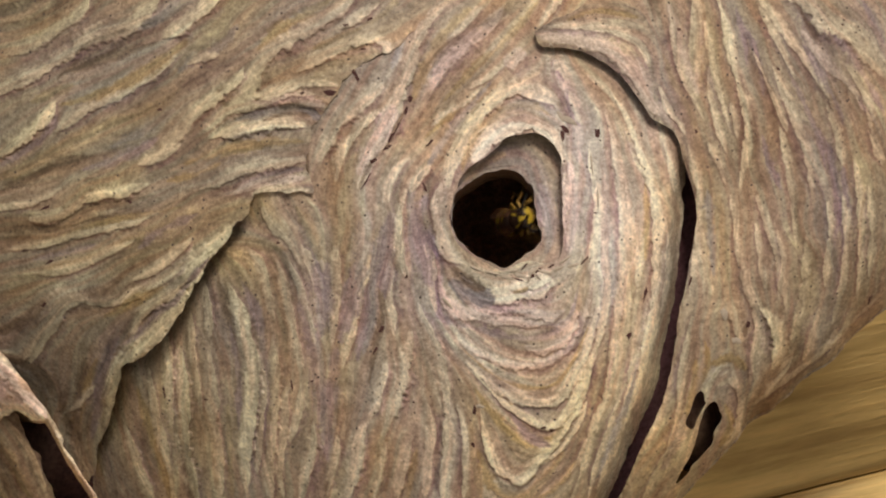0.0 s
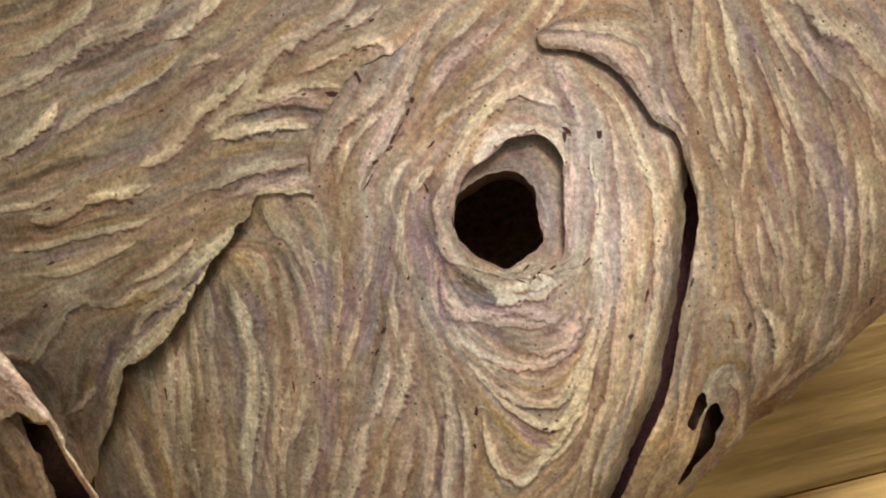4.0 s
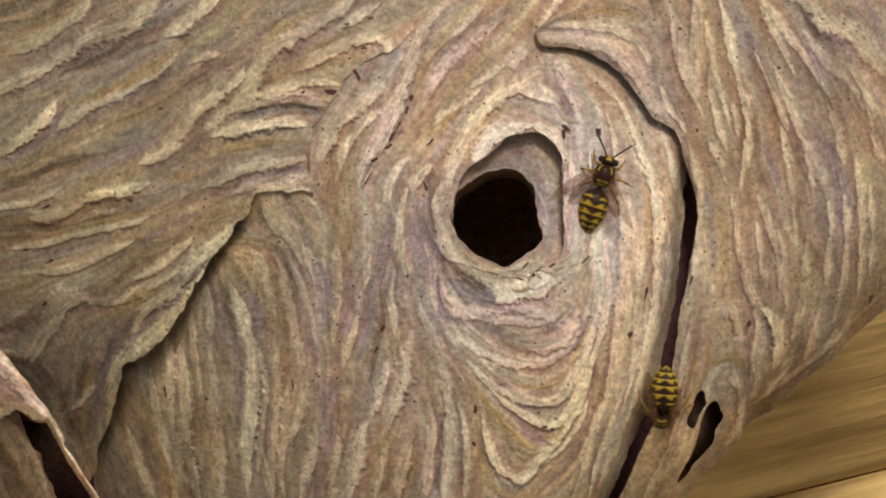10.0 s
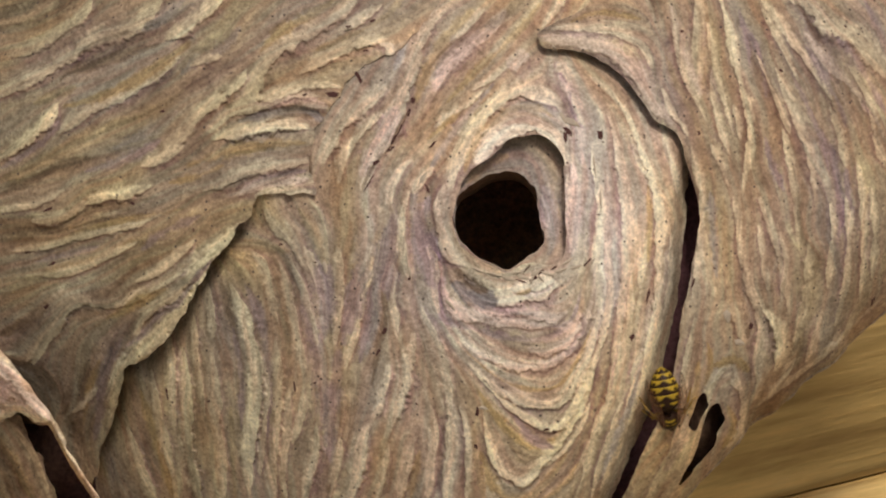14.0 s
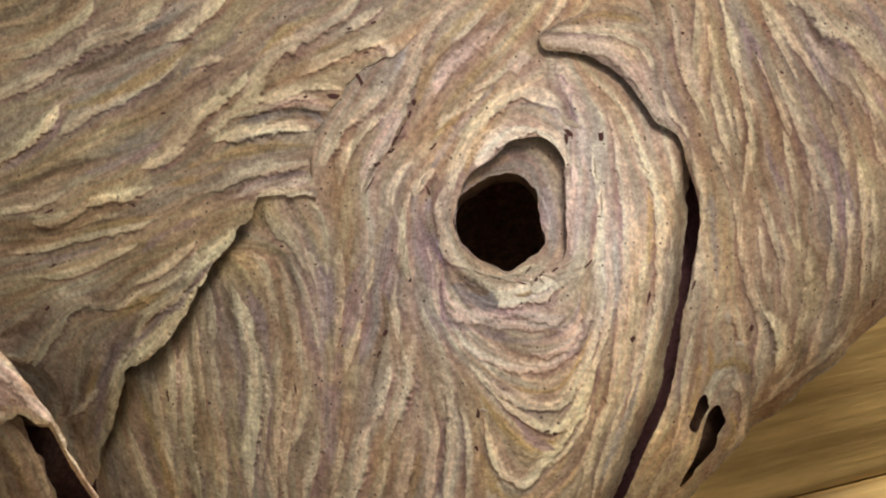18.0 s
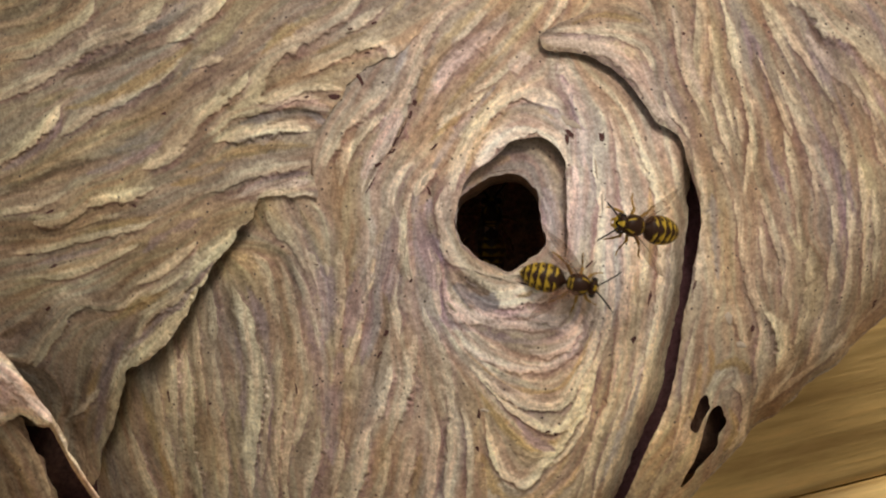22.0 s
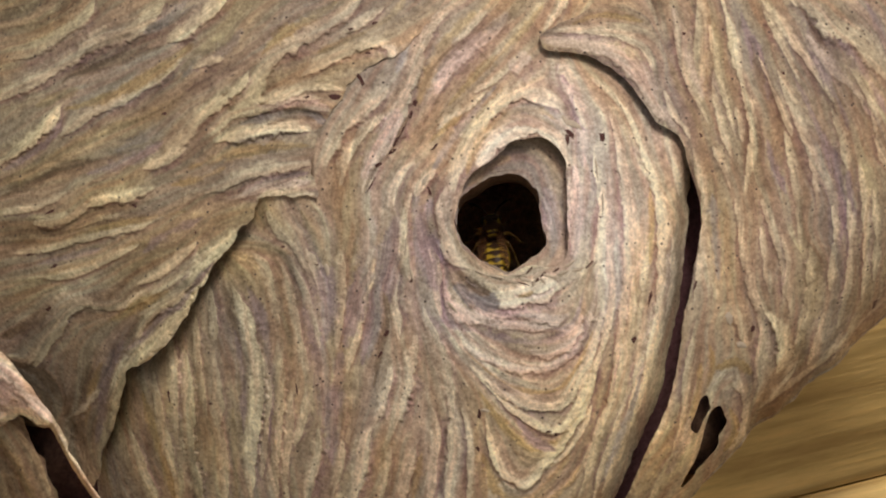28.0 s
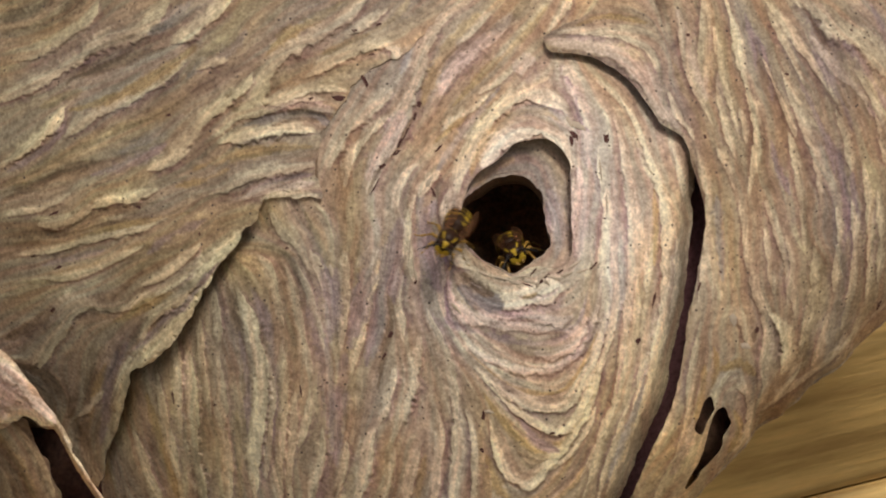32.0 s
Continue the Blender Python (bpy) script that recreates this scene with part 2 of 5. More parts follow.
def combed(fields, theta, stride):
    """Random fields, each drawn out along the fibres over its number of steps."""
    totals = [f.copy() for f, _ in fields]
    sums = [1.0 for _ in fields]
    rows, cols = theta.shape
    I, J = np.meshgrid(np.arange(rows, dtype=np.float32), np.arange(cols, dtype=np.float32), indexing="ij")
    cx, sx = np.cos(theta).astype(np.float32).ravel(), np.sin(theta).astype(np.float32).ravel()
    for sign in (1, -1):
        i, j = I.copy(), J.copy()
        px, py = sign * cx.reshape(theta.shape), sign * sx.reshape(theta.shape)
        for k in range(max(n for _, n in fields)):
            at = np.clip(i + 0.5, 0, rows - 1).astype(np.int32) * cols + np.clip(j + 0.5, 0, cols - 1).astype(np.int32)
            x, y = cx[at], sx[at]
            f = np.where(x * px + y * py < 0, np.float32(-1), np.float32(1))
            px, py = x * f, y * f
            i += py * stride
            j += px * stride
            at = np.clip(i + 0.5, 0, rows - 1).astype(np.int32) * cols + np.clip(j + 0.5, 0, cols - 1).astype(np.int32)
            for q, (g, n) in enumerate(fields):
                if k < n:
                    w = 1 - (k + 1) / (n + 1)
                    totals[q] += w * g.ravel()[at]
                    sums[q] += 2 * w / 2
    return [(t - t.mean()) / t.std() for t in totals]


def sheet(name, edge, strips, seed, lift, holes=(), label="", ragged=2.5, shade=(1, 1, 1), bands=1.0, thick=0.5, strip_name="paper_strip", bold=1.0):
    """One sheet of the envelope: fibres, bands, raised strips, ragged edge with thickness."""
    rng = np.random.default_rng(seed)
    line = ring(edge) if not isinstance(edge, np.ndarray) else edge
    (a0, b0), (a1, b1) = line.min(0) - 8, line.max(0) + 8
    g = Plan(a0, b0, a1, b1, CELL)
    A, B = g.A, g.B
    shape = A.shape
    rag = ragged * (0.8 * field(rng, shape, 5) + 0.5 * field(rng, shape, 2))
    sd = g.inward(line)
    sd_clean = sd
    sd = sd + rag
    for h in holes:
        sd = np.minimum(sd, -g.inward(ring(h, 4.0)) + 0.8 * rag)
    # lie of the fibres
    lines = [spline(s[2:], 5.0) for s in strips]
    co = Plan(a0, b0, a1 + 14, b1 + 14, 12.0)
    th12 = flow(co, lines)
    mid = Plan(a0, b0, a1 + 4, b1 + 4, 2.0)
    th = 0.5 * np.arctan2(mid.of(co, np.sin(2 * th12)), mid.of(co, np.cos(2 * th12)))
    th = th + 0.13 * field(rng, mid.A.shape, 9) + 0.08 * field(rng, mid.A.shape, 3)
    wide, tint1, tint2, narrow, fleck, hue = [g.of(mid, f) for f in combed([(field(rng, mid.A.shape, 3.2), 44), (field(rng, mid.A.shape, 8), 48), (field(rng, mid.A.shape, 5), 44), (rng.standard_normal(mid.A.shape), 22), (field(rng, mid.A.shape, 1.0), 6), (field(rng, mid.A.shape, 1.4), 34)], th, 1.35)]
    patch = field(rng, shape, 28)
    # each band is drawn over the next: shade under its lower margin goes into the colour
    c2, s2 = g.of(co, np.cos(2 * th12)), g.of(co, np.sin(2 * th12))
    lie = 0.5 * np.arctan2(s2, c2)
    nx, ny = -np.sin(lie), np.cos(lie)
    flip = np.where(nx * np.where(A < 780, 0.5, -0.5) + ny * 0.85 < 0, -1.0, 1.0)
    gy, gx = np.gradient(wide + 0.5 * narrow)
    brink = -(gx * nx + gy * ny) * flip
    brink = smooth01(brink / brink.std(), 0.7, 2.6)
    # colours of the bands
    v = np.clip(0.50 + 0.125 * wide + 0.06 * narrow + 0.065 * fleck + 0.085 * patch, 0, 1)
    stops = np.array([0.0, 0.22, 0.45, 0.66, 0.84, 1.0])
    cols = np.array([BROWN, (0.285, 0.205, 0.145), (0.37, 0.275, 0.20), (0.45, 0.345, 0.25), (0.56, 0.45, 0.315), CREAM])
    col = np.stack([np.interp(v, stops, cols[:, k]) for k in range(3)], -1)
    warm = np.clip(0.6 * tint1, -1, 1)[..., None]
    col = col * (1 + warm * np.array([0.05, -0.01, -0.17]))
    hue = np.tanh(1.6 * hue)[..., None]        # pulp of different woods, pink against lilac
    col = col * (1 + hue * np.array([0.032, -0.045, -0.06]))
    ashy = smooth01(tint2, 0.5, 1.5)[..., None]
    col = col * (1 - ashy) + ashy * col * np.array([0.90, 0.865, 0.89])
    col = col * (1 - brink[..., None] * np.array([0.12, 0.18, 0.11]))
    h = bands * (0.07 * wide + 0.025 * narrow + 0.045 * fleck) + 0.10 * patch
    # raised strips
    owner = np.full(shape, -1)
    wob = field(rng, shape, 3)
    wob2 = field(rng, shape, 9)
    wob3 = field(rng, shape, 16)
    fray = field(rng, shape, 1.2)
    for k, (s, l) in enumerate(zip(strips, lines)):
        kind, w = s[0], s[1] * (1.2 if l[:, 0].mean() < 780 else 1.0)      # the older bands are broader
        lo, hi = l.min(0) - 2 * w - 6, l.max(0) + 2 * w + 6
        i0, i1 = [int(np.clip((q - b0) / CELL, 0, shape[0])) for q in (lo[1], hi[1])]
        j0, j1 = [int(np.clip((q - a0) / CELL, 0, shape[1])) for q in (lo[0], hi[0])]
        if i1 - i0 < 2 or j1 - j0 < 2:
            continue
        z = (slice(i0, i1), slice(j0, j1))
        d, al, side = away(A[z], B[z], l)
        taper = np.clip(np.minimum(al, 1 - al) * 4.5, 0.0, 1) ** 0.8
        half = 0.64 * w * (0.15 + 0.85 * taper) * (1 + 0.10 * wob[z] + 0.20 * wob2[z] + 0.16 * fray[z])
        u = d * side / np.maximum(half, 1.0)
        colour, rise = RELIEF[kind]
        lean = 0.5 if l[:, 0].mean() < 780 else -0.5
        n = np.array([-(l[-1] - l[0])[1], (l[-1] - l[0])[0]])
        v = u if n @ np.array([lean, 0.85]) > 0 else -u
        grain = (1 + 0.13 * narrow[z] + 0.08 * wide[z] + 0.09 * fleck[z])[..., None]
        c = np.array(colour) * grain * (1 + warm[z] * np.array([0.03, 0, -0.08])) * (1 + hue[z] * np.array([0.02, -0.03, -0.04]))
        fade = smooth01(taper, 0.0, 0.3) * np.clip(0.88 + 0.22 * wob3[z] + 0.12 * wob2[z], 0.35, 1.15)
        if kind in "PCKW":
            cover = smooth01(v + 0.12 * narrow[z], -1.9, -0.35) * (1 - smooth01(v + 0.08 * fray[z], 0.78, 1.08)) * fade
            # dark mauve fringe below each pale strip, with its shade in the colour
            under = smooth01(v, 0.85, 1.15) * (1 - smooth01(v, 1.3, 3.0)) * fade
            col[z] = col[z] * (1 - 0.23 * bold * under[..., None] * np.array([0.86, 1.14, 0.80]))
            ridge = smooth01(v, -2.4, 0.8) * (1 - smooth01(v, 0.9, 1.5)) * taper
        else:
            cover = (1 - smooth01(np.abs(u) + 0.12 * narrow[z], 0.35, 1.25)) * fade
            ridge = (1 - smooth01(np.abs(u), 0.2, 1.4)) * taper
        h[z] += 0.50 * bold * rise * ridge * min(1.4, w / 12.0)
        hold = np.clip(0.80 * bold * cover, 0, 0.95)[..., None]
        col[z] = col[z] * (1 - hold) + c * hold
        if kind in "PCKW":
            own = owner[z]
            own[(np.abs(u) < 1.05) & (taper > 0.15)] = k
    # pinker, paler paper round the entrance
    entrance_tint = np.exp(-((g.A - 955.0) / 300.0) ** 2 - ((g.B - 450.0) / 480.0) ** 2)[..., None]
    col = col * (1 + entrance_tint * np.array([0.20, 0.27, 0.42]))
    # yellower, paler wood pulp low on the right
    ochre = np.exp(-((g.A - 1080.0) / 240.0) ** 2 - ((g.B - 760.0) / 220.0) ** 2)[..., None]
    col = col * (1 + ochre * np.array([0.22, 0.18, 0.02]))
    # paler paper again between the two upper swirls, greyer and browner patches below and in the far corner
    spot = (np.exp(-((g.A - 690.0) / 105.0) ** 2 - ((g.B - 200.0) / 150.0) ** 2) + 0.8 * np.exp(-((g.A - 1120.0) / 80.0) ** 2 - ((g.B - 430.0) / 150.0) ** 2))[..., None]
    dull = np.exp(-((g.A - 560.0) / 130.0) ** 2 - ((g.B - 500.0) / 130.0) ** 2)[..., None] + 1.3 * np.exp(-((g.A - 20.0) / 130.0) ** 2 - ((g.B - 10.0) / 90.0) ** 2)[..., None]
    col = col * (1 + spot * np.array([0.24, 0.26, 0.30])) * (1 - dull * np.array([0.20, 0.19, 0.17]))
    # darker to the left: the weaker light there is put into the colour
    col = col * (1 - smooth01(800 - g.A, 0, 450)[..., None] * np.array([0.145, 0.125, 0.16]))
    # shade: a sheet's tone and light level in one, fading at the seam
    join = (1 - smooth01(near(g.A, g.B, seam_line)[0], 10, 210))[..., None]
    tone = np.array(shade) * (1 - join) + 0.94 * join
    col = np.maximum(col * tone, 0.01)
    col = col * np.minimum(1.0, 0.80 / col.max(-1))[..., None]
    depth = base_depth(A, B) - h * MM - lift(A, B, sd_clean) * MM
    SHEETS.append((g, sd, depth))
    # cells, with the outermost row drawn to the edge
    keep = sd > -0.95 * CELL
    gi, gj = np.gradient(sd, CELL)
    gn = np.maximum(np.hypot(gi, gj), 0.3)
    out = (sd < 0) & keep
    A = np.where(out, A - sd * gj / gn ** 2, A)
    B = np.where(out, B - sd * gi / gn ** 2, B)
    cell_ok = (keep[:-1, :-1] & keep[1:, :-1] & keep[1:, 1:] & keep[:-1, 1:])
    some = ((sd > 0)[:-1, :-1] | (sd > 0)[1:, :-1] | (sd > 0)[1:, 1:] | (sd > 0)[:-1, 1:])
    cell_ok &= some
    idx = np.arange(shape[0] * shape[1]).reshape(shape)
    quads = np.stack([idx[:-1, :-1], idx[1:, :-1], idx[1:, 1:], idx[:-1, 1:]], -1)[cell_ok]
    who = owner[:-1, :-1][cell_ok]
    verts = place(A, B, depth).reshape(-1, 3)
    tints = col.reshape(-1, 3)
    # thickness along the free edge
    e = np.concatenate([quads[:, [0, 1]], quads[:, [1, 2]], quads[:, [2, 3]], quads[:, [3, 0]]])
    key = np.sort(e, 1)
    _, first, count = np.unique(key[:, 0].astype(np.int64) * len(verts) + key[:, 1], return_index=True, return_counts=True)
    rim = e[first[count == 1]]
    rv = np.unique(rim)
    ra, rb = A.ravel()[rv], B.ravel()[rv]
    outer = (ra < -150) | (rb < -180) | (rb > 950) | (ra > 1640) | (away(ra, rb, SILHOUETTE)[0] < 9)
    deep = np.where(outer, 34.0, thick) * MM
    pull = np.where(outer, 0.95, 1.0)
    back = place(600 + (ra - 600) * pull, 230 + (rb - 230) * pull, depth.ravel()[rv] + deep)
    new_id = np.full(len(verts), -1)
    new_id[rv] = len(verts) + np.arange(len(rv))
    rim_quads = np.stack([rim[:, 1], rim[:, 0], new_id[rim[:, 0]], new_id[rim[:, 1]]], 1)
    verts = np.vstack([verts, back])
    # back rim a little darker, its shade put into the tint
    tints = np.vstack([tints, tints[rv] * 0.9])
    quads = np.vstack([quads, rim_quads])
    who = np.concatenate([who, np.full(len(rim_quads), -1)])
    body = None
    for k in np.unique(who):
        q = quads[who == k]
        used, inv = np.unique(q, return_inverse=True)
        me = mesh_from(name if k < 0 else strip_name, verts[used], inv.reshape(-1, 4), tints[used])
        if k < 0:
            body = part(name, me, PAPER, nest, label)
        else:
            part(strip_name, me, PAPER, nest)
    return body


# -- main sheet, with the mound --
FOLD = [(562, 352), (520, 345), (472, 348), (450, 362), (447, 388), (420, 410), (395, 445), (375, 480), (342, 530), (308, 592), (270, 630), (226, 655), (214, 700), (200, 760), (180, 815), (172, 890)]
SEAM = [(562, 352), (556, 300), (560, 240), (590, 190), (640, 130), (705, 95), (750, 50), (790, 0), (840, -70), (900, -200), (960, -420)]
HOLE_RIM = [(845, 298), (860, 291), (875, 279), (890, 264), (905, 251), (925, 248), (945, 244), (965, 247), (981, 256), (993, 271), (1001, 292), (1003, 330), (1003, 375), (1005, 425), (1003, 452), (990, 468), (965, 474), (935, 470), (900, 486), (870, 474), (848, 463), (826, 446), (811, 428), (805, 408), (804, 388), (809, 366), (817, 340), (828, 318)]
HOLE = [(817, 351), (829, 339), (845, 331), (858, 321), (872, 313), (890, 309), (908, 308), (922, 312), (935, 321), (945, 334), (952, 348), (955, 366), (957, 388), (962, 405), (965, 419), (962, 433), (953, 447), (940, 457), (928, 466), (915, 474), (900, 482), (885, 476), (870, 470), (850, 460), (830, 445), (815, 428), (808, 408), (808, 389), (811, 368)]
SLIT = [(955, 66), (966, 90), (1000, 92), (1035, 98), (1075, 118), (1110, 146), (1140, 188), (1165, 218), (1200, 241), (1213, 275), (1226, 320), (1238, 362), (1241, 395), (1236, 430), (1226, 490), (1213, 545), (1204, 605), (1196, 660), (1181, 718), (1160, 765), (1138, 812), (1108, 880), (1060, 965), (960, 1070)]
BRINK = [(1224, 290), (1219, 340), (1216, 400), (1211, 455), (1203, 525), (1193, 580), (1181, 630), (1172, 685), (1153, 735), (1130, 785), (1106, 838), (1084, 888), (1040, 970), (945, 1080)]
fold_line, slit_line, seam_line = spline(FOLD), spline(SLIT), spline(SEAM)
brink_line = spline(BRINK)
rim_line = ring(HOLE_RIM, 4.0)


def near(A, B, line):
    co = Plan(A.min(), B.min(), A.max() + 9, B.max() + 9, 7.0)
    d, al, side = away(co.A, co.B, line)
    q = ((B - co.b0) / co.cell, (A - co.a0) / co.cell)
    return sample(d, *q), sample(side * np.minimum(d, 200), *q), sample(al, *q)


def inward_of(A, B, line):
    co = Plan(A.min(), B.min(), A.max() + 9, B.max() + 9, 6.0)
    return sample(co.inward(line), (B - co.b0) / co.cell, (A - co.a0) / co.cell)


upper_edge = np.vstack([spline(FOLD[::-1], 6)[:-1], spline(SEAM, 6), spline([(700, -470), (300, -430), (-60, -300), (-320, 0), (-400, 330), (-340, 480), (-180, 570), (-40, 640), (18, 705), (60, 735), (100, 768), (128, 812), (160, 868)], 10)])


def main_lift(A, B, sd):
    under = inward_of(A, B, upper_edge)
    w = smooth01(B, 345, 430)
    w = w * (1 - smooth01(A, 470, 570))
    y = -w * (5.2 + 2.0 * smooth01(B, 560, 700)) * np.exp(-np.clip(-under, 0, 400) / 38.0) - 2.2 * smooth01(under, 0, 16)      # hollow under the fold
    d3, s3, al3 = near(A, B, slit_line)
    y = y - 0.9 * np.exp(-np.clip(d3, 0, 300) / 34.0) - np.where(s3 > 0, 0.7 * (1 - smooth01(d3, 4, 27)), 1.1)
    # the margin along the lower slit rolls inward
    d4, s4, al4 = near(A, B, brink_line)
    y = y - 6.5 * smooth01(B, 240, 370) * (1 - smooth01(np.where(s4 > 0, d4, 0.0), 0, 40)) ** 2
    co = Plan(A.min(), B.min(), A.max() + 9, B.max() + 9, 5.0)
    r = co.inward(rim_line)
    r = sample(r, (B - co.b0) / co.cell, (A - co.a0) / co.cell)
    y = y + 0.8 * np.exp(-np.clip(-r, 0, 300) / 26.0) - 0.4 * np.exp(-((r + 62) / 22.0) ** 2)
    return y


MAIN = [
    ("M", 26, (640, 470), (628, 540), (612, 620)),
    ("M", 18, (585, 470), (590, 540), (585, 600)),
    ("G", 20, (690, 400), (672, 480), (664, 560), (650, 640)),
    ("B", 14, (392, 498), (410, 560), (424, 640), (428, 720)),
    ("P", 15, (800, 15), (768, 45), (745, 85), (733, 130), (718, 175), (692, 245), (662, 300), (640, 345)),
    ("O", 22, (845, 20), (802, 60), (772, 105), (748, 150), (738, 190)),
    ("O", 16, (965, 5), (922, 58), (882, 100), (850, 125), (818, 160), (790, 190)),
    ("P", 10, (1005, -10), (985, 25), (962, 55)),
]
MAIN += [
    ("K", 16, (900, 20), (870, 60), (830, 90), (790, 130), (770, 170)),
    ("G", 14, (880, 150), (850, 185), (815, 230), (785, 270), (760, 310)),
    ("C", 20, (802, 345), (804, 310), (816, 280), (836, 240), (856, 212), (882, 185), (920, 168), (960, 172), (986, 186), (1000, 206)),
    ("O", 14, (825, 315), (836, 275), (868, 225), (910, 198), (955, 198), (985, 215)),
    ("T", 16, (838, 300), (850, 268), (874, 232), (905, 212), (950, 208), (985, 228)),
    ("W", 19, (842, 297), (852, 286), (866, 270), (885, 251), (905, 238), (930, 233), (955, 234), (978, 246), (995, 268), (1005, 300)),
    ("P", 9, (1006, 300), (1009, 340), (1010, 390), (1012, 440)),
    ("K", 13, (1016, 290), (1020, 350), (1022, 410), (1012, 460)),
]
MAIN += [
    ("G", 12, (748, 330), (736, 360), (745, 400), (768, 430), (782, 470)),
    ("P", 12, (790, 330), (778, 370), (785, 420), (800, 455), (830, 478)),
    ("C", 8, (728, 340), (715, 385), (713, 430), (719, 470), (728, 502)),
    ("P", 10, (770, 300), (748, 325), (735, 350)),
    ("P", 16, (572, 300), (582, 268), (606, 225), (645, 190), (690, 155)),
    ("K", 14, (640, 320), (655, 285), (690, 225), (705, 190)),
    ("P", 12, (650, 400), (640, 470), (640, 540), (628, 600), (613, 662)),
    ("T", 16, (620, 330), (612, 400), (608, 470), (600, 560), (588, 640)),
]
MAIN += [
    ("C", 15, (408, 500), (424, 540), (440, 590), (455, 640), (456, 700), (450, 760), (442, 820), (445, 890)),
    ("M", 12, (432, 500), (462, 560), (476, 640), (478, 720), (470, 800)),
    ("C", 14, (324, 615), (330, 690), (336, 750), (337, 800), (346, 850), (362, 905)),
    ("P", 9, (300, 590), (306, 640), (308, 700), (312, 770)),
    ("P", 11, (376, 620), (384, 690), (386, 750), (396, 800), (400, 890)),
    ("P", 11, (490, 600), (496, 680), (491, 760), (485, 830), (490, 900)),
    ("P", 10, (228, 760), (242, 800), (262, 850), (284, 905)),
]
MAIN += [
    ("O", 12, (250, 690), (270, 760), (290, 820), (312, 900)),
    ("P", 11, (498, 465), (516, 530), (530, 610), (546, 665)),
    ("C", 9, (540, 440), (556, 470), (568, 500), (580, 520)),
    ("P", 12, (562, 755), (562, 800), (549, 845), (540, 900)),
    ("P", 13, (656, 755), (641, 800), (630, 850), (620, 900)),
    ("P", 15, (735, 590), (727, 650), (714, 700), (696, 745), (684, 785)),
    ("P", 11, (748, 545), (765, 600), (786, 645), (797, 690), (804, 740)),
    ("P", 10, (738, 775), (726, 820), (716, 860), (710, 900)),
]
MAIN += [
    ("P", 12, (792, 700), (800, 760), (797, 820), (790, 900)),
    ("M", 20, (605, 620), (592, 690), (586, 760), (592, 830)),
    ("M", 24, (535, 540), (560, 610), (576, 690), (574, 760)),
    ("B", 10, (692, 450), (682, 510), (686, 560), (672, 620), (660, 690)),
    ("T", 14, (850, 730), (842, 780), (850, 830), (862, 900)),
    ("K", 16, (786, 490), (794, 535), (826, 566), (880, 552), (930, 556), (975, 570), (1012, 556)),
    ("M", 12, (772, 450), (778, 520), (792, 572), (850, 590), (910, 604), (970, 604), (1016, 570), (1034, 505)),
]
MAIN += [
    ("K", 15, (815, 605), (866, 640), (930, 655), (986, 645), (1025, 600), (1048, 545), (1056, 480)),
    ("O", 8, (822, 622), (868, 662), (920, 690), (985, 690), (1026, 640), (1052, 580)),
    ("P", 12, (824, 640), (866, 680), (906, 706), (950, 722), (994, 716), (1025, 672), (1052, 610), (1074, 520)),
    ("C", 9, (838, 660), (880, 702), (922, 738), (962, 760), (990, 762), (1012, 738), (1050, 660), (1080, 570), (1088, 490)),
    ("O", 12, (845, 690), (880, 740), (930, 790), (975, 790), (1015, 755)),
]
MAIN += [
    ("C", 12, (858, 735), (868, 790), (884, 828), (908, 852), (934, 858), (960, 826), (992, 790), (1022, 740), (1042, 690), (1062, 620)),
    ("O", 22, (850, 800), (880, 870), (930, 890), (975, 850), (1010, 800)),
    ("P", 10, (1016, 900), (1038, 840), (1056, 780), (1082, 700), (1096, 620), (1104, 540)),
    ("P", 9, (1062, 880), (1092, 800), (1118, 710), (1132, 620), (1142, 540)),
    ("C", 13, (1080, 168), (1108, 198), (1130, 250), (1146, 290), (1160, 330), (1170, 375), (1172, 440), (1167, 520), (1158, 600), (1136, 690), (1110, 770)),
]
MAIN += [
    ("C", 10, (1050, 262), (1055, 310), (1064, 350), (1066, 390), (1060, 435), (1050, 490)),
    ("P", 13, (1076, 195), (1094, 255), (1102, 320), (1112, 385), (1112, 450), (1104, 550), (1084, 650)),
    ("P", 8, (1182, 255), (1196, 300), (1203, 350)),
    ("P", 10, (1046, 140), (1078, 163), (1100, 192)),
    ("K", 10, (985, 110), (1002, 150), (1022, 190), (1032, 240), (1034, 300)),
    ("G", 12, (1140, 640), (1118, 720), (1085, 800), (1050, 880)),
]
MAIN += [
    ("W", 24, (866, 540), (890, 532), (915, 530), (940, 522), (966, 518), (992, 507)),
    ("W", 12, (905, 520), (930, 514), (958, 506), (986, 502)),
    ("O", 7, (915, 527), (930, 523), (944, 517)),
    # shade in the fold beside the white scrap, painted as a slate strip
    ("S", 30, (800, 506), (832, 522), (868, 536), (884, 546)),
    ("T", 14, (430, 430), (470, 440), (520, 450)),
    ("P", 8, (470, 372), (490, 410), (520, 440), (540, 480)),
    ("T", 12, (530, 370), (560, 420), (580, 480)),
    ("P", 8, (370, 508), (378, 560), (381, 605)),
    ("P", 7, (345, 556), (350, 620), (356, 680), (366, 742)),
    ("M", 9, (414, 580), (426, 640), (431, 700), (430, 770)),
    ("P", 8, (470, 640), (476, 700), (470, 765), (462, 850)),
    ("P", 8, (515, 690), (512, 760), (505, 830), (510, 895)),
    ("T", 9, (411, 720), (415, 800), (420, 890)),
]
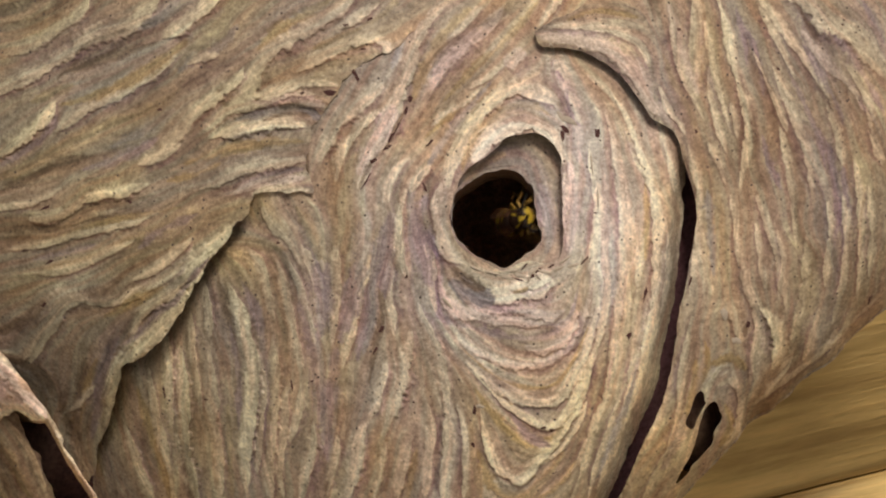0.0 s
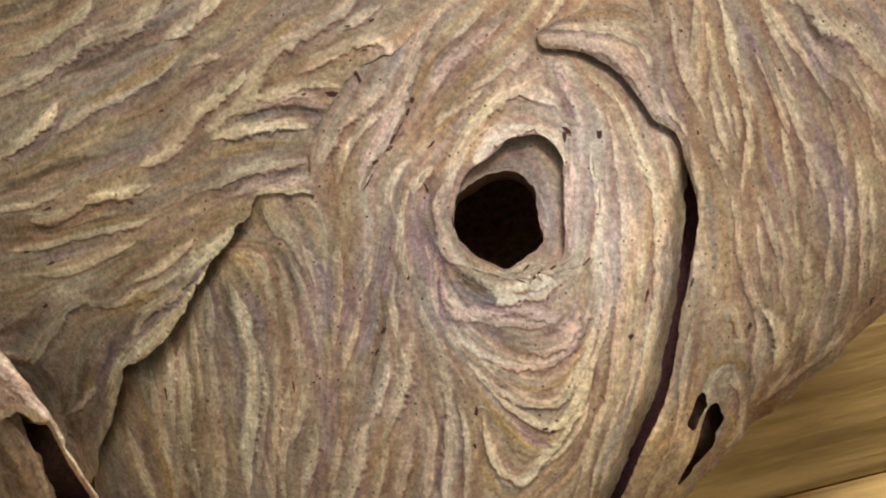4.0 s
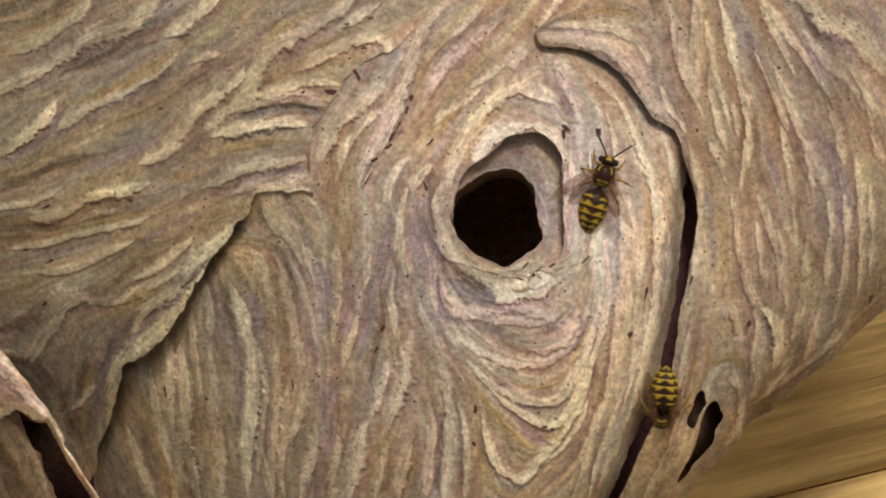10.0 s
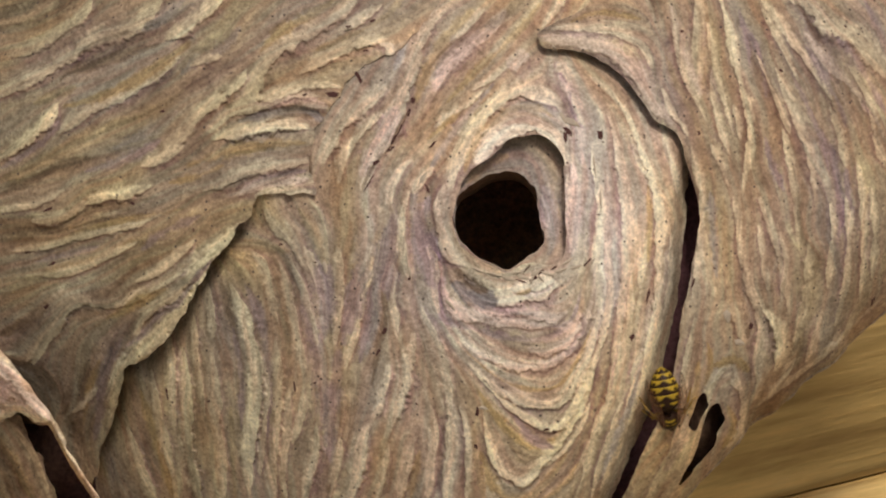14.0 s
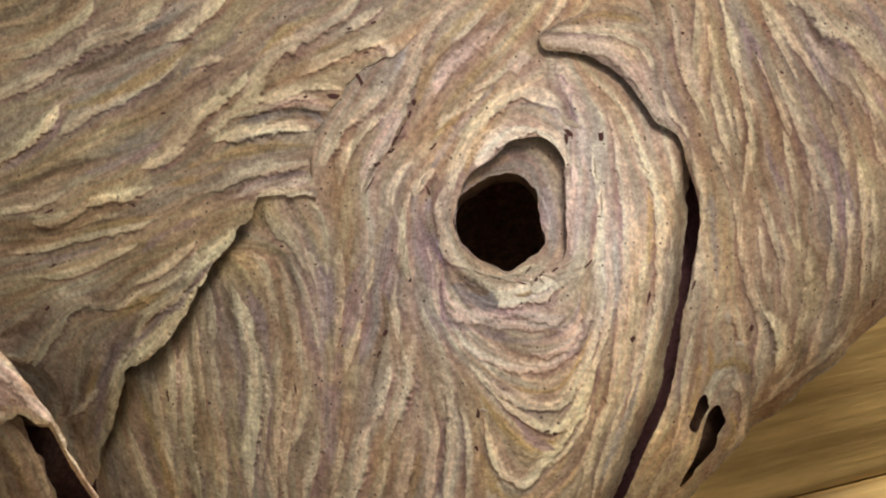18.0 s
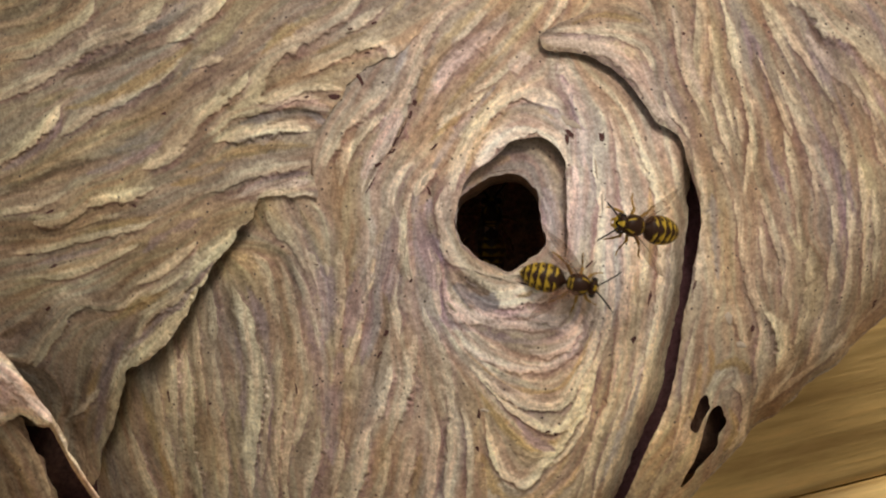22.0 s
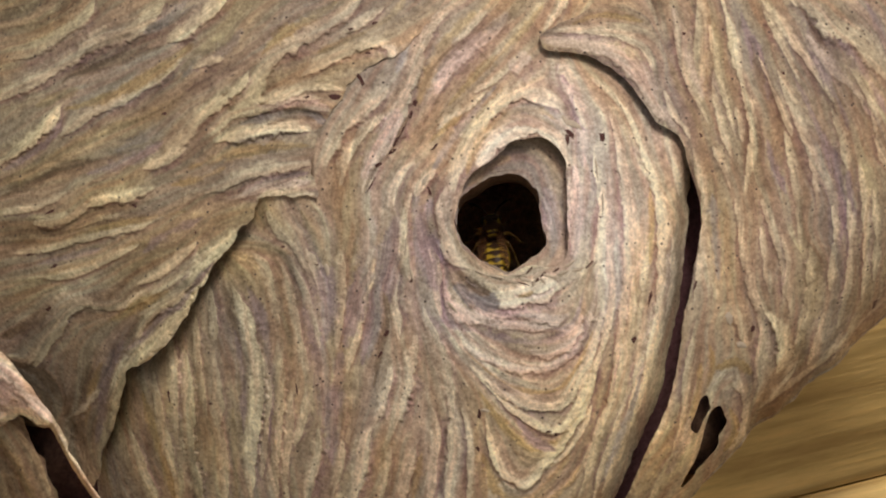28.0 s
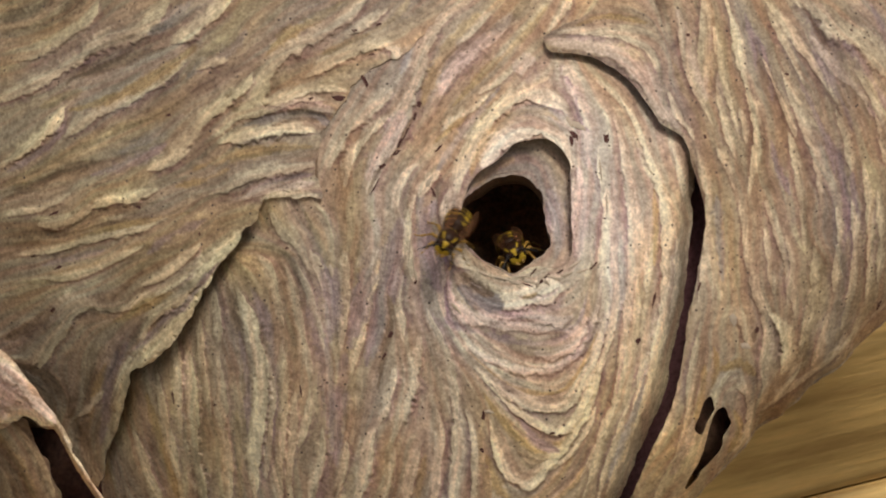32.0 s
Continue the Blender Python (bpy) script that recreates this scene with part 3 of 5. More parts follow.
MAIN += [
    ("P", 8, (270, 656), (281, 720), (296, 790), (311, 852)),
    ("P", 9, (446, 448), (468, 472), (482, 522), (496, 580)),
    ("P", 9, (601, 440), (606, 500), (601, 560), (595, 622)),
    ("O", 9, (626, 572), (633, 520), (641, 470)),
    ("P", 8, (661, 438), (656, 490), (650, 524)),
    ("G", 9, (668, 430), (670, 490), (664, 540)),
    ("P", 9, (700, 470), (697, 522), (702, 562), (706, 604)),
    ("P", 10, (760, 436), (770, 480), (773, 530), (780, 562)),
    ("P", 9, (692, 648), (681, 700), (664, 748)),
    ("P", 8, (541, 690), (536, 742), (520, 792)),
]
MAIN += [
    ("P", 9, (606, 778), (600, 830), (585, 890)),
    ("P", 8, (691, 790), (681, 840), (670, 895)),
    ("O", 10, (746, 800), (736, 850), (730, 895)),
    ("P", 9, (766, 720), (771, 770), (766, 830), (760, 895)),
    ("B", 8, (804, 690), (815, 730), (832, 762)),
    ("P", 8, (815, 722), (830, 770), (833, 830), (828, 895)),
    ("M", 12, (912, 738), (945, 782), (985, 800)),
    ("P", 7, (962, 836), (1000, 804), (1032, 762), (1047, 716)),
    ("P", 8, (985, 876), (1020, 840), (1046, 790), (1062, 736)),
    ("O", 12, (955, 895), (1000, 862), (1030, 820)),
]
MAIN += [
    ("K", 18, (935, 622), (975, 628), (1010, 602), (1032, 556)),
    ("K", 12, (850, 572), (900, 576), (950, 582), (992, 576)),
    ("P", 10, (1080, 456), (1083, 510), (1076, 560), (1062, 614)),
    ("P", 8, (1120, 478), (1118, 560), (1101, 640), (1085, 704)),
    ("P", 7, (1136, 438), (1136, 520), (1126, 602)),
    ("P", 7, (1190, 418), (1188, 500), (1177, 566)),
    ("O", 9, (1150, 330), (1153, 400), (1150, 472)),
    ("P", 8, (1101, 718), (1081, 780), (1061, 840), (1048, 895)),
    ("P", 9, (862, 18), (832, 50), (802, 82)),
    ("P", 9, (902, 120), (876, 142), (838, 166)),
]
MAIN += [
    ("G", 10, (700, 132), (712, 102), (722, 66)),
    ("P", 10, (602, 332), (612, 282), (642, 240), (682, 200)),
    ("P", 9, (702, 404), (692, 352), (706, 312), (732, 288)),
    ("P", 10, (770, 232), (800, 210), (832, 188), (862, 160)),
    ("O", 8, (758, 254), (790, 226), (820, 202)),
    ("K", 22, (900, 124), (918, 112), (940, 100)),
    ("P", 10, (985, 132), (1002, 124), (1012, 152)),
    ("P", 8, (1016, 168), (1026, 202), (1040, 232)),
    ("B", 5, (735, 184), (724, 205), (705, 240), (694, 266), (670, 292), (652, 320), (640, 352)),
    ("M", 10, (660, 560), (648, 600), (640, 650)),
]
MAIN += [
    ("P", 8, (520, 470), (540, 520), (556, 570), (566, 620)),
    ("T", 9, (575, 530), (585, 590), (580, 650)),
    ("M", 24, (566, 470), (578, 540), (572, 610)),
    ("M", 24, (640, 470), (630, 540), (622, 600)),
    ("M", 22, (764, 350), (744, 400), (752, 470), (775, 520)),
    ("M", 20, (700, 380), (690, 460), (690, 540)),
    ("G", 22, (662, 380), (650, 450), (644, 520)),
    # dark shading below left of the hole, painted as a brown strip
    ("B", 15, (808, 480), (832, 506), (868, 522)),
]
main_edge = np.vstack([spline([(172, 930), (172, 890), (180, 800), (180, 740), (196, 650), (240, 610), (280, 560), (340, 470), (380, 415), (410, 370), (430, 330), (480, 320), (530, 330), (535, 280), (540, 230), (570, 180), (620, 118), (690, 78), (735, 36), (770, -10), (820, -80), (880, -210), (930, -420)], 8),
                       spline([(1300, -460), (1160, -70), (1060, 20), (1010, 60), (1040, 75), (1110, 120), (1180, 190), (1226, 240), (1228, 265)] + BRINK, 8),
                       spline([(700, 1130), (400, 1090), (200, 1020)], 8)])
sheet("main_sheet", main_edge, MAIN, 11, main_lift, holes=[HOLE_RIM], label="swirled central sheet of striped paper with entrance mound", bold=1.1, ragged=1.3)

# -- vestibule: the second skin inside the entrance --
def vestibule_lift(A, B, sd):
    t = np.clip(((A - 885) * 0.55 - (B - 395) * 0.83) / 110.0, -1, 1.4)
    d, _, _ = near(A, B, ring(HOLE, 4.0))
    return -(0.45 + 2.2 * smooth01(t, -0.55, 0.9)) - 0.25 * np.exp(-d / 6.0)


VEST = [("O", 20, (826, 332), (850, 306), (880, 288), (905, 280)), ("T", 14, (880, 265), (930, 262), (968, 285), (990, 330)),
        ("G", 26, (962, 330), (978, 380), (982, 430), (972, 460)), ("K", 9, (962, 350), (966, 385), (974, 410)), ("M", 8, (958, 352), (962, 380), (966, 402)),
        ("K", 12, (830, 474), (870, 490), (920, 488), (960, 474))]
sheet("entrance_lip", [(790, 300), (850, 235), (930, 205), (1000, 235), (1030, 300), (1032, 420), (1000, 490), (930, 520), (850, 512), (795, 470), (775, 390)],
      VEST, 12, vestibule_lift, holes=[HOLE], label="inner paper skin round the dark entrance hole", ragged=1.8, shade=(0.84, 0.84, 0.88), bands=0.5, bold=0.8)

# -- upper left sheet, folded over the main one --
def upper_lift(A, B, sd):
    d, s, _ = near(A, B, fold_line)
    w = smooth01(B, 300, 420)
    return w * (1.9 * np.exp(-d / 60.0) - 0.3 * np.exp(-d / 5.0)) + 0.15 - 6.0 * np.exp(-((A - 95) / 130.0) ** 2 - ((B - 745) / 150.0) ** 2)


UPPER = [
    ("P", 20, (378, 446), (348, 492), (314, 543), (282, 592), (248, 626), (220, 664), (208, 704)),
    ("M", 14, (352, 455), (322, 506), (286, 558), (250, 600), (222, 622)),
    ("B", 18, (160, 640), (150, 700), (140, 760), (148, 810)),
    ("P", 13, (-20, 180), (45, 152), (90, 128), (116, 110), (142, 90), (166, 68), (192, 40)),
    ("P", 18, (120, 122), (150, 84), (190, 66), (235, 55), (262, 30), (292, -4)),
    # shadow under the pale strip, painted brown
    ("B", 9, (140, 104), (168, 84), (200, 72), (240, 60)),
]
UPPER += [
    ("C", 12, (-10, 296), (12, 279), (45, 258), (70, 238), (88, 218), (100, 198), (104, 186)),
    # shadow under the cream strip, painted mauve
    ("M", 10, (0, 305), (50, 275), (90, 245), (110, 210)),
    ("P", 11, (104, 244), (130, 222), (165, 198), (215, 176), (250, 152), (292, 124), (332, 98)),
    ("O", 14, (110, 195), (180, 178), (240, 150), (300, 110), (345, 75)),
    ("C", 13, (292, 76), (325, 56), (350, 36), (382, 14), (412, -12)),
    ("G", 12, (250, 60), (290, 38), (330, 0)),
]
UPPER += [
    ("P", 20, (365, 245), (402, 208), (440, 180), (460, 132), (482, 102), (520, 76), (556, 56), (604, 26), (645, -8)),
    ("O", 14, (460, 100), (500, 62), (560, 30), (600, 0)),
    ("P", 13, (290, 285), (328, 240), (348, 206), (394, 180), (428, 150), (440, 124)),
    ("G", 16, (320, 140), (350, 115), (400, 90), (430, 50)),
    ("C", 16, (374, 252), (412, 240), (452, 232), (500, 224), (552, 230)),
    ("K", 14, (440, 196), (490, 184), (540, 182), (585, 196)),
    # shadow arc above the ledge, painted slate
    ("S", 13, (420, 222), (455, 212), (490, 206), (525, 202), (558, 208), (584, 222)),
    ("P", 10, (420, 210), (470, 190), (520, 172), (570, 176)),
]
UPPER += [
    ("C", 12, (150, 368), (186, 351), (230, 346), (274, 333)),
    ("P", 14, (56, 396), (100, 392), (132, 380), (158, 362)),
    ("B", 10, (140, 392), (180, 376), (240, 368), (290, 350)),
    ("P", 14, (358, 346), (402, 325), (452, 305), (500, 297), (552, 291)),
    ("M", 10, (430, 342), (472, 320), (548, 306)),
    ("K", 10, (420, 352), (452, 336), (496, 328), (552, 322)),
    ("P", 9, (452, 354), (500, 344), (556, 346)),
    ("O", 16, (330, 300), (400, 275), (470, 262), (550, 258)),
]
UPPER += [
    ("P", 15, (398, 432), (362, 462), (334, 496), (304, 528), (272, 550), (250, 582), (240, 605)),
    ("C", 19, (436, 398), (408, 424), (378, 458), (352, 508), (328, 552), (304, 588), (276, 616), (240, 642), (216, 664), (208, 704), (196, 770)),
    ("M", 9, (380, 462), (345, 505), (318, 540), (280, 565), (255, 600)),
    ("P", 15, (168, 548), (148, 536), (118, 546), (100, 580), (80, 612), (52, 658)),
    ("P", 8, (150, 542), (200, 546), (250, 527), (302, 500), (336, 478)),
    ("O", 12, (190, 570), (250, 540), (300, 515)),
    ("B", 12, (-10, 356), (60, 326), (120, 296), (182, 284)),
]
UPPER += [
    ("T", 14, (-10, 330), (50, 305), (110, 270), (170, 240), (220, 215)),
    ("B", 9, (-10, 424), (50, 412), (110, 416), (170, 400), (262, 388), (330, 360)),
    ("P", 9, (20, 450), (90, 440), (160, 420), (230, 405), (300, 380)),
    ("T", 12, (40, 500), (100, 485), (160, 470), (230, 440), (290, 410), (380, 372)),
    ("M", 12, (250, 450), (300, 412), (360, 385)),
    ("P", 13, (530, 138), (580, 106), (630, 86), (668, 76), (690, 88), (690, 108)),
    ("T", 10, (540, 160), (590, 125), (640, 108), (672, 110)),
]
UPPER += [
    ("P", 12, (450, 184), (500, 168), (560, 152), (610, 160)),
    ("P", 13, (10, 106), (66, 86), (110, 60), (150, 30), (168, -4)),
    ("B", 14, (-10, 60), (60, 46), (112, 16), (150, -20)),
    ("B", 12, (106, 152), (130, 132), (200, 112), (290, 82)),
    ("G", 14, (200, 270), (260, 240), (320, 200)),
    ("M", 14, (150, 310), (230, 285), (290, 250)),
    ("T", 10, (640, 60), (690, 30), (720, -10)),
    ("O", 10, (180, 640), (160, 700), (150, 760)),
    ("M", 14, (220, 600), (190, 660), (180, 720), (170, 790)),
    ("B", 16, (0, 600), (60, 570), (90, 540)),
]
UPPER += [
    ("B", 18, (20, 640), (90, 680), (130, 760), (165, 840)),
    ("B", 20, (-10, 34), (50, 20), (95, -12)),
    ("T", 12, (170, 242), (230, 216), (290, 190), (332, 160)),
    ("O", 9, (130, 416), (180, 405), (270, 386), (332, 374)),
    ("P", 10, (338, 122), (365, 110), (396, 104)),
    ("P", 7, (60, 490), (100, 492), (150, 480), (200, 455), (250, 432)),
    ("P", 8, (176, 690), (150, 722), (118, 742)),
    ("T", 14, (60, 190), (100, 172), (140, 158)),
    ("O", 10, (300, 330), (350, 318), (400, 296)),
    ("P", 8, (250, 300), (290, 285), (330, 262)),
]
UPPER += [
    ("B", 8, (560, 215), (520, 210), (470, 222)),
    ("P", 10, (600, 60), (640, 40), (680, 12)),
    ("O", 10, (560, 95), (610, 72), (650, 58)),
    ("P", 8, (0, 380), (40, 372), (80, 362), (120, 340)),
    ("M", 10, (60, 470), (120, 455), (180, 440)),
    ("P", 8, (240, 505), (280, 488), (320, 455), (350, 428)),
]
sheet("upper_sheet", upper_edge, UPPER, 13, upper_lift, label="upper paper sheet with diagonal stripes and a torn folded edge", thick=0.5, shade=(0.86, 0.87, 0.85), bold=1.2)

# -- right sheet, beyond the long slit --
def right_lift(A, B, sd):
    d, s, _ = near(A, B, slit_line)
    w = smooth01(B, 40, 110) * (1 - 0.55 * smooth01(B, 240, 330))
    return w * (1.25 * np.exp(-d / 55.0) - 0.8 * np.exp(-d / 6.0)) - 2.0 * smooth01(B, 240, 330) * np.exp(-d / 14.0) + 0.2


TEAR_A = [(1253, 694), (1252, 703), (1255, 709), (1254, 716), (1258, 722), (1251, 731), (1245, 743), (1240, 756), (1234, 768), (1225, 765), (1222, 756), (1229, 737), (1237, 716), (1245, 705)]
TEAR_B = [(1259, 729), (1263, 725), (1266, 718), (1269, 723), (1275, 717), (1277, 727), (1282, 731), (1280, 737), (1286, 744), (1282, 756), (1272, 770), (1270, 786), (1265, 798), (1249, 816), (1229, 840), (1209, 862), (1194, 882), (1182, 898), (1199, 869), (1213, 845), (1228, 816), (1239, 791), (1244, 771), (1249, 752)]
RIGHT = [
    ("M", 14, (1440, 0), (1490, 70), (1530, 130), (1575, 210)),
    ("B", 9, (1420, 20), (1470, 110), (1500, 180)),
    ("M", 14, (1530, 0), (1560, 60), (1590, 140)),
    ("M", 12, (1455, 230), (1480, 300), (1490, 380), (1484, 450)),
    ("C", 11, (1274, -10), (1289, 40), (1300, 100), (1310, 140), (1320, 176), (1331, 222), (1331, 252), (1325, 292), (1317, 345)),
    ("C", 10, (1174, 160), (1190, 200), (1210, 226), (1222, 248)),
    ("P", 9, (1224, 258), (1236, 310), (1246, 352), (1244, 400), (1240, 455), (1228, 540)),
]
RIGHT += [
    ("K", 20, (958, 74), (1000, 74), (1050, 80), (1098, 100), (1136, 140), (1162, 190), (1200, 232)),
    ("P", 12, (975, 58), (1030, 52), (1090, 60), (1140, 90), (1160, 130)),
    ("O", 10, (1010, 45), (1060, 28), (1110, 34), (1140, 40)),
    ("B", 20, (1148, -20), (1164, 10), (1172, 40)),
    ("P", 11, (1236, -12), (1240, 40), (1236, 90), (1240, 150)),
    ("P", 10, (1264, 120), (1268, 180), (1276, 222), (1296, 284)),
    ("P", 11, (1342, -5), (1388, 48), (1410, 84), (1442, 124), (1470, 165), (1486, 220)),
]
RIGHT += [
    ("P", 26, (1396, -5), (1440, 20), (1480, 52), (1520, 70), (1552, 108), (1590, 160)),
    ("K", 12, (1424, 60), (1448, 92), (1480, 130), (1520, 170), (1560, 230)),
    ("M", 11, (1428, 84), (1460, 140), (1488, 190), (1502, 235)),
    ("P", 10, (1374, 118), (1390, 160), (1420, 230), (1440, 300), (1448, 380)),
    ("P", 12, (1436, 420), (1434, 490), (1424, 560), (1406, 620)),
    ("P", 10, (1460, 550), (1448, 600), (1428, 650)),
    ("C", 9, (1472, 360), (1478, 410), (1472, 460), (1468, 520)),
    ("P", 10, (1542, 195), (1554, 250), (1572, 305)),
]
RIGHT += [
    ("P", 12, (1314, 440), (1330, 510), (1346, 556), (1352, 600), (1342, 645), (1335, 690)),
    ("C", 14, (1352, 552), (1378, 578), (1388, 620), (1374, 664)),
    ("P", 14, (1282, 575), (1296, 550), (1312, 578), (1316, 610)),
    ("O", 14, (1264, 655), (1300, 640), (1332, 664)),
    ("P", 10, (1275, 695), (1300, 682), (1320, 705), (1314, 760), (1288, 800)),
    ("P", 9, (1236, 560), (1226, 600), (1216, 660), (1211, 720), (1196, 790), (1170, 845), (1140, 910)),
    ("P", 9, (1516, 550), (1500, 600), (1470, 640)),
    ("M", 10, (1356, 245), (1370, 300), (1392, 345)),
]
RIGHT += [
    ("P", 11, (1345, 350), (1372, 420), (1390, 500), (1400, 560)),
    ("P", 10, (1520, 290), (1532, 370), (1532, 460), (1524, 540)),
    ("P", 9, (1388, 230), (1402, 300), (1412, 366), (1416, 440)),
    ("T", 14, (1280, 350), (1290, 430), (1296, 500)),
    ("G", 14, (1260, 340), (1266, 420), (1272, 500)),
    ("T", 10, (1180, 100), (1200, 150), (1225, 200), (1250, 260)),
    ("K", 12, (1190, 10), (1200, 60), (1215, 110), (1245, 180)),
    ("M", 10, (1330, 60), (1352, 120), (1360, 180)),
    ("M", 12, (1500, 300), (1506, 380), (1500, 460)),
    ("O", 12, (1240, 640), (1234, 700), (1215, 770), (1190, 830)),
]
RIGHT += [
    ("T", 14, (1600, 300), (1590, 400), (1560, 500)),
    ("P", 9, (1194, 28), (1200, 80), (1212, 130), (1236, 182), (1254, 222)),
    ("P", 8, (1254, 40), (1267, 100), (1276, 150), (1290, 202), (1302, 244)),
    ("P", 8, (1300, 188), (1310, 220), (1313, 254)),
    ("P", 8, (1340, 98), (1361, 142), (1381, 184), (1402, 244)),
    ("P", 8, (1350, 18), (1376, 62), (1396, 102), (1416, 152)),
    ("P", 10, (1470, 190), (1490, 242), (1501, 302)),
    ("M", 9, (1400, 128), (1431, 190), (1456, 250), (1471, 312)),
    ("P", 9, (1505, 120), (1530, 160), (1552, 212)),
    ("B", 9, (1474, 148), (1496, 194)),
]
RIGHT += [
    ("P", 8, (1260, 258), (1284, 306), (1292, 336)),
    ("P", 8, (1300, 350), (1311, 420), (1316, 482)),
    ("P", 8, (1345, 400), (1353, 460), (1362, 522)),
    ("P", 8, (1384, 420), (1394, 470), (1386, 542)),
    ("P", 9, (1500, 350), (1506, 420), (1501, 500), (1480, 584)),
    ("P", 8, (1545, 330), (1551, 420), (1545, 502)),
    ("P", 8, (1412, 638), (1390, 672), (1360, 712)),
    ("P", 7, (1335, 730), (1402, 678), (1462, 632), (1522, 572), (1566, 532)),
    ("P", 8, (1340, 640), (1346, 682), (1330, 722)),
    ("O", 10, (1290, 722), (1302, 760), (1280, 802)),
    ("K", 10, (1221, 738), (1206, 790), (1180, 842)),
]
RIGHT += [
    ("M", 9, (1310, 20), (1326, 80), (1330, 130)),
    ("B", 8, (1330, 580), (1326, 606)),
    ("O", 10, (1255, 610), (1262, 650), (1250, 690)),
]
right_edge = np.vstack([spline(SLIT[::-1], 6), spline([(955, 66), (985, 44), (1045, 12), (1130, -70), (1220, -260), (1300, -470)], 8)[1:], spline([(1500, -380), (1680, -160), (1760, 80), (1770, 300)], 10), SILHOUETTE[::-1][14:]])
# darkened throughout: the weaker light on this side is put into its colour
sheet("right_sheet", right_edge, RIGHT, 14, right_lift, holes=[TEAR_A, TEAR_B], label="right paper sheet with upright stripes and two torn holes", thick=0.6, shade=(0.83, 0.825, 0.80), bold=1.1, ragged=1.0)

# -- torn lip in the lower left, and the sheet behind it --
def lip_lift(A, B, sd):
    # the margin curls under towards its lower end
    curl = smooth01(0.83 * (178 - A) + 0.56 * (B - 882), 4, 34) * smooth01(B, 740, 780)
    return 7.0 - 3.0 * np.exp(-np.clip(sd, 0, 100) / 10.0) - 0.02 * np.clip(882 - B, -200, 300) - 5.5 * curl


LIP = [("K", 30, (-40, 672), (20, 690), (50, 715), (80, 745)), ("K", 16, (-20, 640), (20, 668), (60, 712), (92, 752)), ("W", 12, (-10, 745), (20, 738), (40, 733), (64, 744), (88, 752)),
       ("P", 7, (104, 768), (122, 800), (150, 838), (180, 886)), ("T", 12, (90, 765), (110, 800), (135, 845), (160, 890))]
# colour raised well above 1, painting in the light its slope loses
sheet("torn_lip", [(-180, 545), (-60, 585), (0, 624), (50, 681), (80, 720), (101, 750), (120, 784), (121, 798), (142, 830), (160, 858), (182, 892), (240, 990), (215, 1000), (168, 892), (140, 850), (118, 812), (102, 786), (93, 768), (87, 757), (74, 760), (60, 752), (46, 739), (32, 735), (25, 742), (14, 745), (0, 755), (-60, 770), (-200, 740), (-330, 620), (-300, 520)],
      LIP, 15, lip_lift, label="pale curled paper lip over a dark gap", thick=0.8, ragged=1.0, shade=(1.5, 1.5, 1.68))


def under_lift(A, B, sd):
    return -4.0 - 3.0 * smooth01(A - (B - 750) * 0.5, -20, 40)


UNDER = [("O", 12, (-20, 760), (20, 810), (60, 890)), ("P", 8, (20, 750), (60, 810), (90, 880)), ("B", 10, (-20, 800), (10, 850), (30, 900)), ("T", 10, (0, 780), (40, 840), (70, 900))]
sheet("inner_sheet", [(-300, 660), (-120, 690), (-20, 715), (30, 738), (50, 768), (67, 802), (88, 850), (108, 889), (160, 980), (120, 1040), (-60, 1010), (-220, 880)], UNDER, 16, under_lift, label="brown inner paper sheet behind the torn lip", shade=(0.72, 0.64, 0.55))
# -- body behind the face: back shell, throat and inner chamber --
def turned(profile, n, squash=1.0, waver=None):
    """Points and faces of a round body: rows of (a, b, radius a, radius b, depth in mm)."""
    v, q = [], []
    for i, (a, b, ra, rb, y) in enumerate(profile):
        for k in range(n):
            w = 2 * math.pi * k / n
            f = 1.0 if waver is None else waver(i, w)
            v.append(place(np.array(a + ra * f * math.cos(w)), np.array(b + rb * f * math.sin(w)), np.array(y * MM)))
    for i in range(len(profile) - 1):
        for k in range(n):
            q.append((i * n + k, i * n + (k + 1) % n, (i + 1) * n + (k + 1) % n, (i + 1) * n + k))
    return np.array(v), np.array(q)


def waver(i, w):
    return 1 + 0.02 * math.sin(3 * w + i * 0.4) + 0.012 * math.sin(11 * w + i)


back_profile = [(600, 230, 930 * r, 640 * r, y) for r, y in ((0.97, 48), (0.99, 56), (1.0, 66), (1.0, 82), (0.96, 98), (0.88, 112), (0.76, 123), (0.6, 134), (0.35, 137))]
v, q = turned(back_profile, 160, waver=waver)
rng = np.random.default_rng(5)
t = np.repeat(rng.random(len(back_profile)), 160)[:, None]
part("back_shell", mesh_from("back_shell", v, q[:, ::-1], np.array(TAN) * (0.8 + 0.4 * t)), PAPER, nest, "rear shell of the nest against the wall")
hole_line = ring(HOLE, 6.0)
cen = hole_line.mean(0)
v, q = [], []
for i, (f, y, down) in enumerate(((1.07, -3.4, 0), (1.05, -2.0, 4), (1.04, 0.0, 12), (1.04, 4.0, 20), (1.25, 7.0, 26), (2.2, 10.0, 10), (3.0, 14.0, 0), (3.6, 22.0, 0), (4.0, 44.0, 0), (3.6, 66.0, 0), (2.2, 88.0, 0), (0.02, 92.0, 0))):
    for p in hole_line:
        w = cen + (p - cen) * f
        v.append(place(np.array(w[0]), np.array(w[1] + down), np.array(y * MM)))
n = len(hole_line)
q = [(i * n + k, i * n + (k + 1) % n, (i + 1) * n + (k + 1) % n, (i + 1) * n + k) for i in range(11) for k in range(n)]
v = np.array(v)
